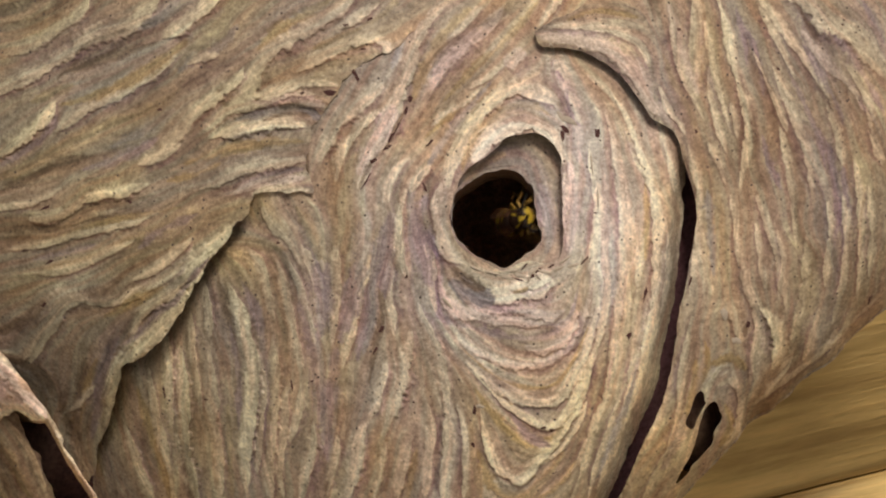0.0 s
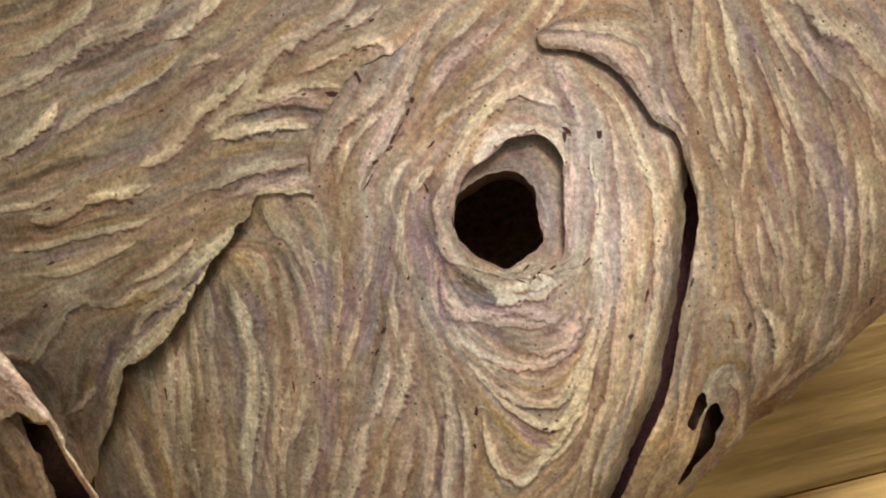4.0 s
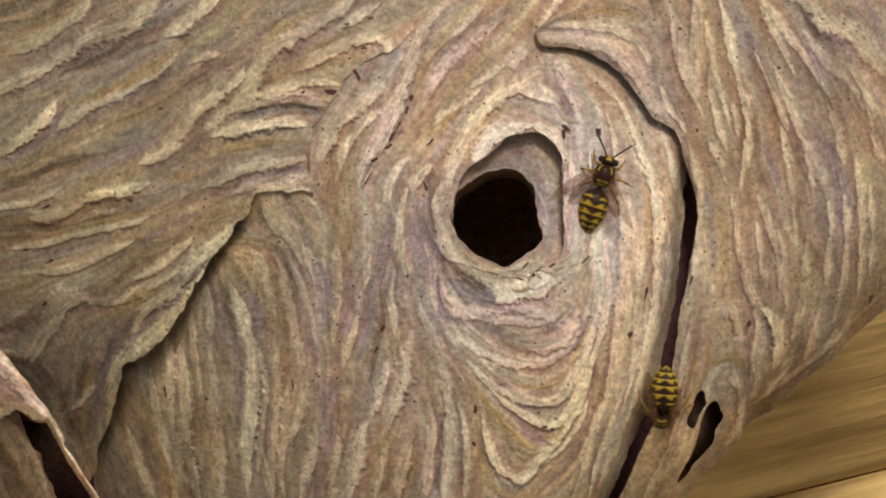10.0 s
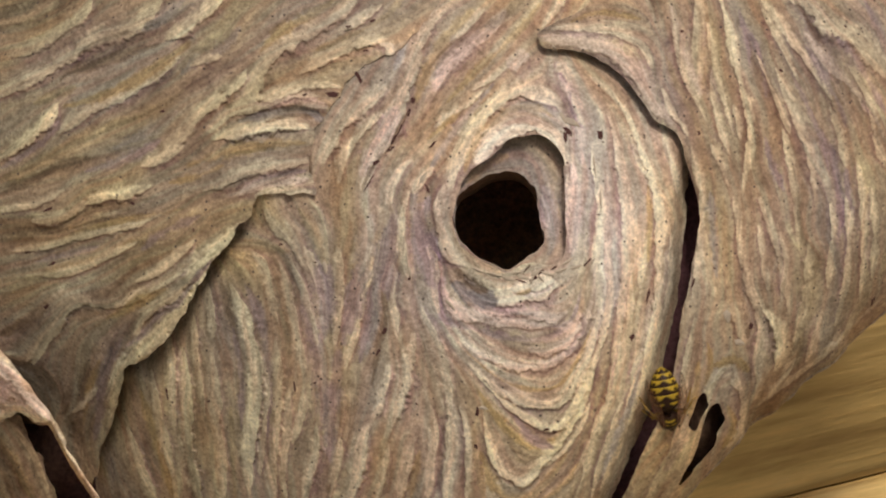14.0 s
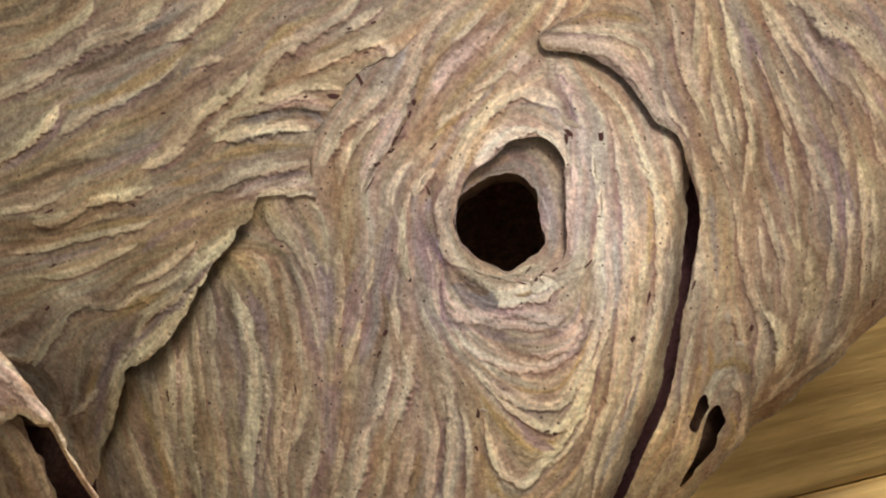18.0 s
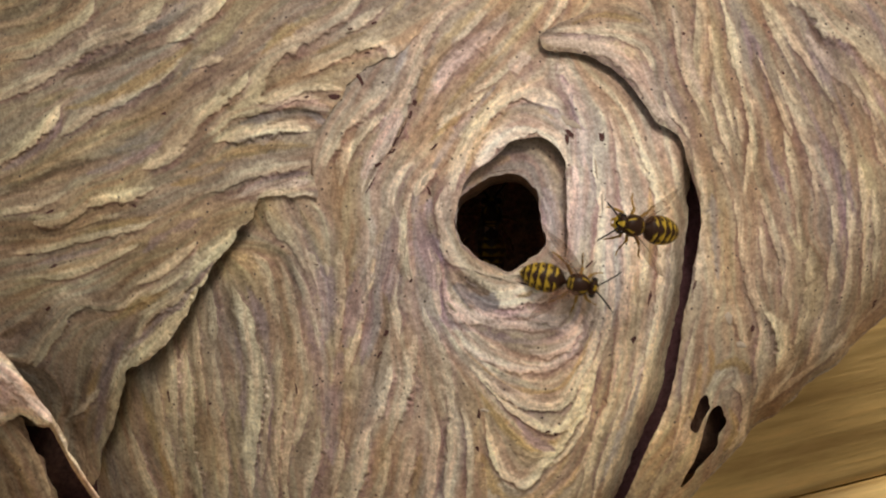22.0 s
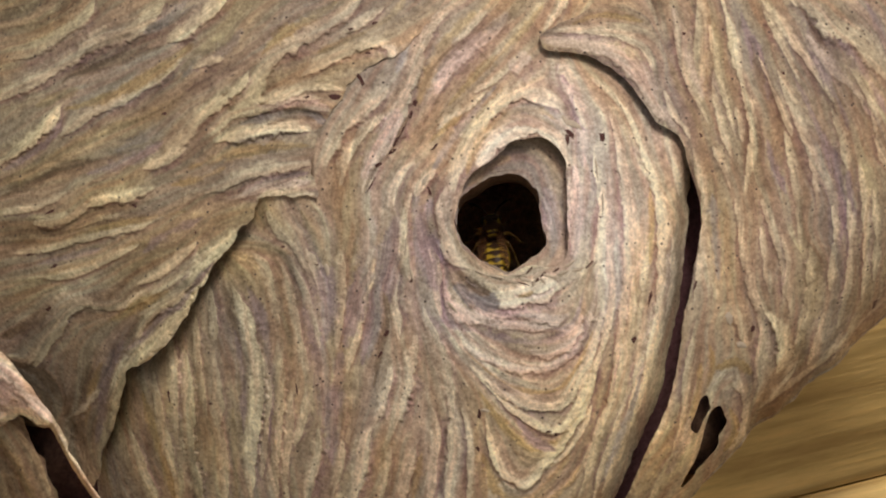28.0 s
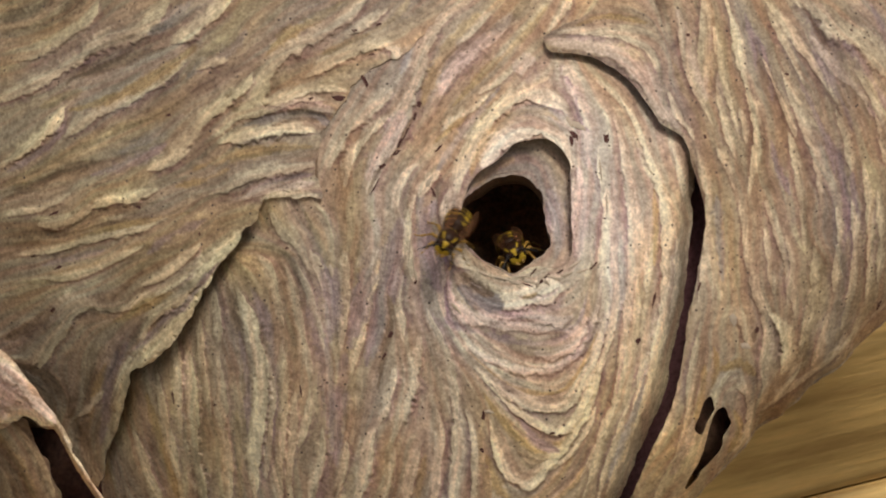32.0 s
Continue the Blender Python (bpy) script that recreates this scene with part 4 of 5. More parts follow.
# neck painted dark for its shade, depths pale to lift the black
part("inner_chamber", mesh_from("inner_chamber", v, np.array(q), np.repeat(np.array([(0.18, 0.10, 0.055)] * 5 + [(0.78, 0.55, 0.42)] * 7), n, 0)), INNER, nest, "inner chamber behind the entrance, painted dark at the neck and pale inside")
# added sheet behind slit, tears and folds; their dark shade is in its colour
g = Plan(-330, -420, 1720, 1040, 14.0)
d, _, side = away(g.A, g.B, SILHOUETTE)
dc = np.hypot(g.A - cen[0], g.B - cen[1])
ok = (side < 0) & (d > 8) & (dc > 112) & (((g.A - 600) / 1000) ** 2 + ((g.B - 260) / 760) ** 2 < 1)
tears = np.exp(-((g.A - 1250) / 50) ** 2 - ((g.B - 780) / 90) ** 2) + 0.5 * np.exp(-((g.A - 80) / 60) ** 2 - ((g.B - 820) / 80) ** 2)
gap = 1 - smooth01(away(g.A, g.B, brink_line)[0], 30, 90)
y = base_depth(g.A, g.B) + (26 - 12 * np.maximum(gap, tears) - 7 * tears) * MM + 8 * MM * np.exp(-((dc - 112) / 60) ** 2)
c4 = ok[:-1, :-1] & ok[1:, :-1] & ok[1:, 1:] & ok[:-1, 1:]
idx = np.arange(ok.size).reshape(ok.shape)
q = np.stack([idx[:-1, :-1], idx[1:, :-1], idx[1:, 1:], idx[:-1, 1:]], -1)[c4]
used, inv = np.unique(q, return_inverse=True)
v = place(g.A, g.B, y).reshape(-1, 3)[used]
part("inner_lining", mesh_from("inner_lining", v, inv.reshape(-1, 4), np.array((0.15, 0.068, 0.08)) + np.outer(tears.ravel()[used], (0.16, 0.13, 0.06))), INNER, nest, "added backing behind slit and tears, dark shade in its colour")

# -- small dark nicks and tatters in the paper --
def sheet_depth(a, b):
    """Depth of the frontmost sheet at a plan point."""
    best = 0.05
    for g, sd, depth in SHEETS:
        i, j = (b - g.b0) / g.cell, (a - g.a0) / g.cell
        if 1 <= i < sd.shape[0] - 2 and 1 <= j < sd.shape[1] - 2 and sd[int(i), int(j)] > 0:
            best = min(best, float(depth[int(round(i)), int(round(j))]))
    return best


DARK = plain("dark_nick", (0.075, 0.03, 0.026), 0.9)


def flake(name, points, rise, material, label="", curl=0.0):
    """A thin scrap of paper lying on the sheet, with its outline in plan units."""
    line = np.array(points)
    c = line.mean(0)
    bm = bmesh.new()
    rows = []
    for f, up in ((1.0, -0.25), (1.0, rise * 0.8), (0.8, rise), (0.45, rise + curl)):
        r = []
        for p in line:
            w = c + (p - c) * f
            r.append(bm.verts.new(place(np.array(w[0]), np.array(w[1]), np.array(sheet_depth(*w) - up * MM))))
        rows.append(r)
    m = bm.verts.new(place(np.array(c[0]), np.array(c[1]), np.array(sheet_depth(*c) - (rise + curl) * MM)))
    n = len(line)
    for r0, r1 in zip(rows[:-1], rows[1:]):
        for k in range(n):
            bm.faces.new((r0[k], r0[(k + 1) % n], r1[(k + 1) % n], r1[k])).smooth = True
    for k in range(n):
        bm.faces.new((rows[-1][k], rows[-1][(k + 1) % n], m)).smooth = True
    bmesh.ops.recalc_face_normals(bm, faces=bm.faces)
    return part(name, bm, material, nest, label)


def nick(a, b, la, lb, turn):
    """A small dark hole bitten in the paper."""
    c, s = math.cos(radians(turn)), math.sin(radians(turn))
    pts = []
    for k in range(6):
        w = 2 * math.pi * k / 6 + 0.3 * math.sin(b + k)
        r = 1 + 0.42 * math.sin(a + 2.4 * k)
        x, y = la * r * math.cos(w), lb * r * math.sin(w)
        pts.append((a + c * x - s * y, b + s * x + c * y))
    flake("nick", pts, 0.05, DARK)


for k in ((592, 172, 11, 7, 20), (637, 140, 12, 4, 70), (542, 173, 4, 3, 0), (662, 42, 5, 3, 0), (668, 293, 6, 5, 0), (692, 270, 9, 4, -30), (733, 182, 8, 5, -70),
          (684, 592, 7, 5, 90), (672, 628, 8, 3, -70), (1066, 245, 12, 5, 80), (1008, 238, 11, 5, 60), (1150, 528, 13, 3, -80), (1122, 602, 8, 4, -50), (1332, 582, 6, 5, 80),
          (848, 735, 9, 4, 80), (290, 202, 4, 3, 0), (88, 376, 9, 3, -30), (238, 365, 5, 3, 0), (768, 262, 8, 3, -40), (728, 498, 5, 3, 90), (620, 52, 8, 2, -10), (845, 795, 6, 3, 80),
          (1062, 385, 3, 2, 0), (1230, 505, 12, 2, -80), (1548, 540, 9, 3, -60), (1500, 52, 4, 2, 0), (650, 95, 6, 2, 0), (760, 340, 10, 3, 60), (985, 770, 8, 3, -20), (970, 766, 5, 3, 10),
          (524, 690, 11, 2, 85), (298, 700, 12, 2, 85), (948, 497, 10, 4, -50), (960, 485, 9, 4, -60), (560, 683, 3, 2, 0), (1210, 60, 4, 3, 90), (1268, 480, 3, 2, 0), (925, 503, 11, 2, 20), (936, 480, 10, 2, -55), (985, 478, 9, 2, -40), (1042, 470, 15, 2, -52), (806, 398, 11, 2, 80),
          (1004, 248, 12, 4, 70), (655, 330, 14, 2, -58), (712, 232, 14, 2, -62), (700, 252, 12, 3, -55), (726, 205, 10, 3, -65), (560, 470, 3, 2, 0),
          (95, 472, 7, 3, -25), (52, 452, 5, 3, 0), (85, 548, 7, 3, -35), (345, 412, 4, 2, 60), (500, 438, 5, 2, 0), (372, 716, 3, 2, 0), (740, 720, 3, 2, 0), (1240, 240, 4, 3, 90), (1385, 130, 4, 3, 60)):
    nick(*k)

TATTER = plain("paper_tatter", (0.45, 0.365, 0.285), 0.9, scale=1200.0)
for a, b, length, wide, turn, up in ((930, 497, 14, 5, 15, 0.6), (952, 488, 12, 5, -35, 0.8), (972, 490, 14, 4, 20, 0.6), (996, 484, 12, 5, -20, 0.6), (1024, 478, 14, 4, -15, 0.4), (906, 500, 14, 4, 10, 0.5), (1016, 222, 16, 7, 30, 0.9), (1000, 214, 12, 5, 60, 0.6), (868, 626, 10, 1.6, 70, 0.4),
                                   (578, 478, 12, 5, 80, 0.6), (728, 486, 14, 3, 75, 0.7), (752, 320, 12, 5, -60, 0.6), (858, 728, 9, 4, 10, 0.6), (985, 96, 13, 5, 70, 0.6), (1010, 108, 12, 3, 50, 0.6), (1312, 612, 10, 7, 20, 0.7), (1290, 565, 12, 8, 80, 0.6), (1050, 470, 11, 3, -50, 0.5), (880, 492, 15, 3, 14, 0.9), (850, 484, 13, 3, 24, 0.8), (918, 488, 10, 3, -10, 0.9), (945, 500, 11, 3, -70, 1.0), (960, 498, 9, 3, 50, 1.0), (1008, 468, 13, 3, -35, 0.8),
                                   (724, 470, 26, 1.6, 82, 0.8), (717, 440, 22, 2.5, 94, 0.8), (1055, 300, 22, 2.5, 84, 0.8), (1066, 360, 20, 2.5, 88, 0.8), (866, 632, 9, 1.4, 62, 0.5), (800, 545, 14, 4, 48, 0.8)):
    c, s = math.cos(radians(turn)), math.sin(radians(turn))
    flake("tatter", [(a + c * x * length - s * y * wide, b + s * x * length + c * y * wide) for x, y in ((-1, -0.2), (-0.3, -0.9), (0.5, -0.7), (1.1, 0.1), (0.3, 0.6), (-0.6, 0.8))], up * 0.10, TATTER, "", up * 0.22)

# ---- wall, ground ----
wall = tagged(new("wall_timber"), "tan timber boards behind the nest", "wall", kind="structure")


def board(w, h, d):
    bm = bmesh.new()
    bmesh.ops.create_cube(bm, size=1.0)
    for p in bm.verts:
        p.co = (p.co.x * w, p.co.y * d, p.co.z * h)
    bmesh.ops.bevel(bm, geom=bm.edges[:], offset=0.0009, segments=2, affect="EDGES")
    for f in bm.faces:
        f.smooth = True
    me = bpy.data.meshes.new("board")
    bm.to_mesh(me)
    bm.free()
    me.materials.append(WOOD)
    return me


TILT = 14.0


def cut(me, m):
    """The board in its slanting place, sawn off at the wall's upright ends, top and foot."""
    bm = bmesh.new()
    bm.from_mesh(me)
    bmesh.ops.transform(bm, matrix=m, verts=bm.verts)
    for co, no in (((-1.9, 0, 0), (-1, 0, 0)), ((1.9, 0, 0), (1, 0, 0)), ((0, 0, 0.002), (0, 0, -1)), ((0, 0, 3.0), (0, 0, 1))):
        geom = bm.verts[:] + bm.edges[:] + bm.faces[:]
        got = bmesh.ops.bisect_plane(bm, geom=geom, plane_co=co, plane_no=no, clear_outer=True)
        rim = [e for e in got["geom_cut"] if isinstance(e, bmesh.types.BMEdge)]
        if rim:
            bmesh.ops.holes_fill(bm, edges=rim)
    bmesh.ops.transform(bm, matrix=m.inverted(), verts=bm.verts)
    return bm


BOARD = board(5.2, 0.1496, 0.028)
for k in range(-18, 19):
    up = k * 0.15 + 0.0127
    m = pose(-math.sin(radians(TILT)) * up, 0.152, HIGH + math.cos(radians(TILT)) * up, 0, -TILT, 0)
    bm = cut(BOARD, m)
    if len(bm.faces) < 6:
        bm.free()
        continue
    b = part("board", bm, WOOD, wall)
    b.matrix_world = m
part("backing", board(3.8, 3.0, 0.02), None, wall).matrix_world = pose(0, 0.185, 1.5)
# unseen ground, coloured pale to throw light up under the nest
bm = bmesh.new()
bmesh.ops.create_grid(bm, x_segments=40, y_segments=40, size=400.0)
ground = part("ground", bm, BOUNCE_GROUND, None)
tagged(ground, "unseen ground before the timber wall, made pale to bounce light up", "ground", kind="structure")

# ---- wasps ----
SIZE = 1.03 * MM
YEL, BLK, AMB = (0.41, 0.27, 0.028), (0.030, 0.014, 0.008), (0.36, 0.19, 0.03)


def loft(rows, n, paint, caps=True):
    """Rows of (x, z, half width, half height), all in mm; paint(u, angle) gives the colour, angle 0 on the back."""
    v, c = [], []
    for i, (x, z, ry, rz) in enumerate(rows):
        for k in range(n):
            w = 2 * math.pi * k / n
            v.append((x * SIZE, ry * math.sin(w) * SIZE, (z + rz * math.cos(w)) * SIZE))
            w = (w + math.pi) % (2 * math.pi) - math.pi
            c.append(paint(i / (len(rows) - 1), w))
    q = [(i * n + k, (i + 1) * n + k, (i + 1) * n + (k + 1) % n, i * n + (k + 1) % n) for i in range(len(rows) - 1) for k in range(n)]
    return np.array(v), np.array(q), np.array(c)


def body_part(name, rows, n, paint, material, parent, label=""):
    v, q, c = loft(rows, n, paint)
    return part(name, mesh_from(name, v, q, c), material, parent, label)


def egg(x0, x1, z, ry, rz, m, power=0.5):
    rows = []
    for i in range(m + 1):
        s = i / m
        f = max(0.02, (4 * s * (1 - s))) ** power
        rows.append((x0 + (x1 - x0) * s, z, ry * f, rz * f))
    return rows


def tube(name, pts, radii, material, parent, label=""):
    """A limb or feeler through points in mm."""
    v, q = [], []
    p = [Vector(a) for a in pts]
    n = 7
    for i, (a, r) in enumerate(zip(p, radii)):
        d = (p[min(i + 1, len(p) - 1)] - p[max(i - 1, 0)]).normalized()
        e = d.orthogonal().normalized()
        f = d.cross(e)
        for k in range(n):
            w = 2 * math.pi * k / n
            v.append((a + r * (math.cos(w) * e + math.sin(w) * f)) * SIZE)
    q = [(i * n + k, i * n + (k + 1) % n, (i + 1) * n + (k + 1) % n, (i + 1) * n + k) for i in range(len(p) - 1) for k in range(n)]
    return part(name, mesh_from(name, np.array([tuple(a) for a in v]), np.array(q)), material, parent, label)


def tergite_paint(first):
    def paint(u, w):
        dark = 0.47 + 0.30 * math.exp(-(w / 0.28) ** 2) + 0.10 * math.cos(4 * w)
        if first:
            dark += 0.24
        spot = ((abs(w) - 0.85) / 0.22) ** 2 + ((u - 0.60) / 0.17) ** 2
        if abs(w) > 2.1:
            return AMB if u > 0.5 else BLK
        s = min(1.0, max(0.0, (u - dark) / 0.08))
        if spot < 1:
            s = 0.0
        return tuple(a * (1 - s) + b * s for a, b in zip(BLK, YEL))
    return paint


def thorax_paint(u, w):
    a = abs(w)
    if 0.60 < u < 0.93 and 0.62 < a < 0.86:
        return YEL
    if 0.20 < u < 0.30 and 0.12 < a < 0.60:
        return YEL
    if 0.07 < u < 0.13 and a < 0.7:
        return YEL
    if 0.45 < u < 0.62 and 1.3 < a < 1.7:
        return YEL
    return BLK


def head_paint(u, w):
    a = abs(w)
    if u > 0.66 and a > 1.25:
        return BLK if (a > 2.75 and u < 0.85) else YEL
    if u > 0.62 and a < 0.30:
        return YEL
    if u < 0.35 and 0.9 < a < 1.6:
        return YEL
    return BLK


def wing_mesh(name, length, width, n=10):
    """A long thin wing with veins as folds, hinge at the origin, lying back along -x."""
    bm = bmesh.new()
    rows = []
    for i in range(n + 1):
        s = i / n
        w = width * (math.sin(math.pi * min(1.0, s * 0.93 + 0.05)) ** 0.6)
        row = []
        for k in range(5):
            f = k / 4
            row.append(bm.verts.new((-length * s * SIZE, (w * (f - 0.25)) * SIZE, (0.10 * math.cos(f * 12.6) + 0.25 * math.sin(s * 3)) * SIZE)))
        rows.append(row)
    for i in range(n):
        for k in range(4):
            bm.faces.new((rows[i][k], rows[i + 1][k], rows[i + 1][k + 1], rows[i][k + 1])).smooth = True
    solid = bmesh.ops.solidify(bm, geom=bm.faces[:], thickness=0.03 * SIZE)
    me = bpy.data.meshes.new(name)
    bm.to_mesh(me)
    bm.free()
    me.materials.append(WING)
    return me


FOLDED, SPREAD = {}, {}
BENT = pose(0, 0, 0, 0, -58, 0)


def make_wasp():
    w = tagged(new("wasp"), "yellow and black banded wasp with smoky wings", "wasp", group="wasps at the nest")
    # abdomen of six overlapping rings, tapering to the sting
    ab = part("abdomen", mesh_from("abdomen", *loft([(0.1, 0, 0.25, 0.25), (-0.5, 0, 0.35, 0.35), (-0.9, 0, 0.9, 0.85), (-1.3, 0, 1.3, 1.2)], 24, lambda u, a: BLK)), CHITIN, w)
    xs = [-0.9, -2.3, -3.8, -5.2, -6.4, -7.4, -8.4]
    rad = [(-0.9, 0.9), (-1.6, 1.9), (-2.6, 2.35), (-3.8, 2.5), (-5.0, 2.42), (-6.2, 2.12), (-7.2, 1.6), (-8.0, 0.95), (-8.5, 0.05)]
    for i in range(6):
        rows = []
        for k in range(11):
            x = xs[i] + (xs[i + 1] - xs[i] - 0.15) * k / 10
            r = float(np.interp(-x, [-a for a, _ in rad], [b for _, b in rad]))
            r *= 0.99 * (1.0 + 0.035 * k / 10)
            if k == 10:
                r *= 0.97
            rows.append((x, -0.10 * (x / -4.0) ** 2, r, r * 0.86))
        body_part("tergite", rows, 40, tergite_paint(i == 0), CHITIN, ab)
    body_part("thorax", egg(-0.35, 3.8, 0.2, 1.95, 1.7, 20, 0.42), 36, thorax_paint, HAIRY, w, "black thorax with small yellow marks")
    head = body_part("head", egg(3.5, 5.1, -0.1, 1.75, 1.55, 14, 0.40), 32, head_paint, HAIRY, w, "black head with a yellow face")
    for s in (1, -1):
        body_part("eye", [(x, z, a, b) for x, z, a, b in egg(3.75, 4.95, 0.1, 0.42, 1.0, 8)], 14, lambda u, a: (0.02, 0.014, 0.012), EYE_BLACK, head).location = (0, s * 1.42 * SIZE, 0)
        tube("mandible", [(4.7, s * 0.7, -1.0), (5.2, s * 0.45, -1.35), (5.4, s * 0.1, -1.5)], [0.3, 0.25, 0.1], LEG, head)
        tube("antenna", [(4.9, s * 0.45, 0.45), (5.5, s * 0.9, 0.9), (6.3, s * 1.5, 1.0), (7.1, s * 2.2, 0.8), (7.9, s * 2.9, 0.4), (8.5, s * 3.6, -0.1)], [0.14, 0.14, 0.15, 0.17, 0.17, 0.13], HORN, head, "long black antenna")
        for name, x, pts in (
                ("fore_leg", 2.9, [(2.9, 0.9, -0.9), (3.6, 2.1, -0.9), (4.4, 2.5, -1.9), (5.0, 2.7, -2.6), (5.6, 2.8, -2.8)]),
                ("middle_leg", 1.8, [(1.8, 1.1, -1.0), (1.9, 2.8, -0.5), (1.7, 4.0, -1.9), (1.5, 4.8, -2.7), (1.4, 5.5, -2.85)]),
                ("hind_leg", 0.6, [(0.6, 1.0, -0.9), (-0.6, 2.7, -0.2), (-2.0, 3.7, -1.4), (-3.0, 4.3, -2.6), (-3.9, 4.6, -2.85)])):
            hip = Vector((pts[0][0], s * pts[0][1], pts[0][2]))
            leg = tube(name, [Vector((a, s * b, c)) - hip for a, b, c in pts], [0.34, 0.30, 0.23, 0.15, 0.09], LEG, w, "amber yellow leg")
            leg.location = hip * SIZE
            leg["side"] = s
        for name, length, width, x, z in (("fore_wing", 9.8, 1.9, 2.2, 1.35), ("hind_wing", 6.6, 1.6, 1.3, 1.2)):
            me = bpy.data.meshes.get(name) or wing_mesh(name, length, width)
            wing = part(name, me, None, w, "smoky amber wing")
            wing["side"] = s
            FOLDED[name, s] = pose(x * SIZE, s * 1.2 * SIZE, z * SIZE, s * -34, 1, s * -4)
            SPREAD[name, s] = pose(x * SIZE, s * 1.2 * SIZE, z * SIZE, 0, 0, s * -40 if name == "fore_wing" else s * -28)
            wing.matrix_basis = FOLDED[name, s]
    return w


def drift(t):
    k = sorted(DRIFT)
    return [float(np.interp(t, k, [DRIFT[q][i] for q in k])) for i in (0, 1)]


def stand(t, a, b, heading, pitch=0.0, roll=0.0, y=None, up=2.9, head=False):
    """Pose of a wasp whose waist shows at plan (a, b) at t: heading 0 to the right and 90 up the face, pitch lifting the head outward; on the paper, or at depth y in mm."""
    da, db = drift(t)
    a, b = a - da, b - db
    if y is None:
        ys = [sheet_depth(a + dx, b + dz) for dx, dz in ((0, 0), (25, 0), (-25, 0), (0, 25), (0, -25))]
        y = min(ys[0], float(np.mean([min(q, 0.012) for q in ys]))) / MM - (up if pitch > -55 else 2.0)
    h = radians(heading)
    x = Vector((math.cos(h), 0, math.sin(h)))
    z = Vector((0, -1, 0))
    m = Matrix((x, z.cross(x), z)).transposed().to_4x4()
    p = Vector(place(np.array(a), np.array(b), np.array(y * MM)))
    m = m @ pose(0, 0, 0, roll, -pitch, 0)
    if head:
        p = p - m @ Vector((4.4 * SIZE, 0, 0))
    return Matrix.Translation(p) @ m


def motions():
    first = make_wasp()
    wasps = [first] + [copy_thing(first, pose(0, 0, 0)) for _ in range(len(TIMES) - 1)]
    for k, (w, events) in enumerate(zip(wasps, TIMES)):
        rest = stand(0, *REST[k][:2], REST[k][2], 10, 0, REST[k][3])
        rows, flights, crawls, last = [], [], [], None
        for e in events:
            t = e[0]
            fly = len(e) > 7 and e[7] == "fly"
            if e[1] == "in":
                rows.append((t, rest))
            elif e[1] == "away":
                if last is not None and last[1] == "away" and last[2:4] != e[2:4]:
                    # round the outside of the nest, out of view
                    span = min(0.4, 0.3 * (t - last[0]))
                    rows.append((last[0] + span, stand(0, 2500, last[3], 0, 0, 0, -45)))
                    rows.append((t - span, stand(0, 2500, e[3], 0, 0, 0, -45)))
                rows.append((t, stand(0, e[2], e[3], e[4], 0, 0, -45)))
            else:
                rows.append((t, stand(t, *e[1:7], head=len(e) > 7 and e[7] == "face")))
                if fly:
                    flights.append(t)
                elif last is not None and isinstance(last[1], (int, float)) and not (len(last) > 7 and last[7] == "fly") and t - last[0] < 1.2:
                    crawls.append((last[0], t))
            last = e
        if rows[0][0] > 0:
            rows.insert(0, (0.0, rows[0][1]))
        if rows[-1][0] < 32.0:
            rows.append((32.0, rows[-1][1]))
        walk(w, rows)
        # bent at the waist, head and thorax down in the slit
        stoop = [e[0] for e in events if isinstance(e[1], (int, float)) and e[4] < -55]
        for q, p in enumerate(w.children):
            if "leg" in p.name and crawls:
                base, s = p.matrix_basis.copy(), p["side"]
                steps = [(0.0, base)]
                for t0, t1 in crawls:
                    n = max(2, int((t1 - t0) / 0.1))
                    for k2 in range(n):
                        steps.append((t0 + (t1 - t0) * k2 / n, base @ pose(0, 0, 0, 0, 0, s * (9 if (k2 + q) % 2 else -9))))
                    steps.append((t1, base))
                last_t, clean = -1, []
                for t, m in sorted(steps, key=lambda z: z[0]):
                    if frame(t) > last_t:
                        clean.append((t, m))
                        last_t = frame(t)
                if clean[-1][0] < 32.0:
                    clean.append((32.0, base))
                walk(p, clean)
            if stoop and p.name.startswith("abdomen"):
                walk(p, [(0.0, pose(0, 0, 0)), (stoop[0] - 0.6, pose(0, 0, 0)), (stoop[0], BENT), (stoop[-1], BENT), (stoop[-1] + 0.2, pose(0, 0, 0)), (32.0, pose(0, 0, 0))])
            if "wing" not in p.name:
                continue
            key = (p.name.split(".")[0], p["side"])
            keys, spans = [(0.0, FOLDED[key])], []
            for f in flights:
                if spans and f - 0.2 < spans[-1][1]:
                    spans[-1][1] = f + 0.12
                else:
                    spans.append([f - 0.12, f + 0.12])
            for t0, t1 in spans:
                n = max(3, int((t1 - t0) * 15))
                keys.append((max(0.0, t0 - 0.07), FOLDED[key]))
                for q2 in range(n + 1):
                    keys.append((min(31.9, t0 + (t1 - t0) * q2 / n), SPREAD[key] @ pose(0, 0, 0, p["side"] * (14 if q2 % 2 else -8), 0, 0)))
                keys.append((min(31.95, t1 + 0.07), FOLDED[key]))
            if stoop:
                low = BENT @ FOLDED[key] @ pose(0, 0, 0, 0, 0, p["side"] * -9)
                keys = [(stoop[0], low), (stoop[-1], low)] + [k2 for k2 in keys if not stoop[0] <= k2[0] <= stoop[-1]]
            clean, seen = [], set()
            for t, m in sorted(keys, key=lambda q: q[0]):
                if frame(t) not in seen:
                    seen.add(frame(t))
                    clean.append((t, m))
            if clean[-1][0] < 32.0:
                clean.append((32.0, FOLDED[key]))
            walk(p, clean)


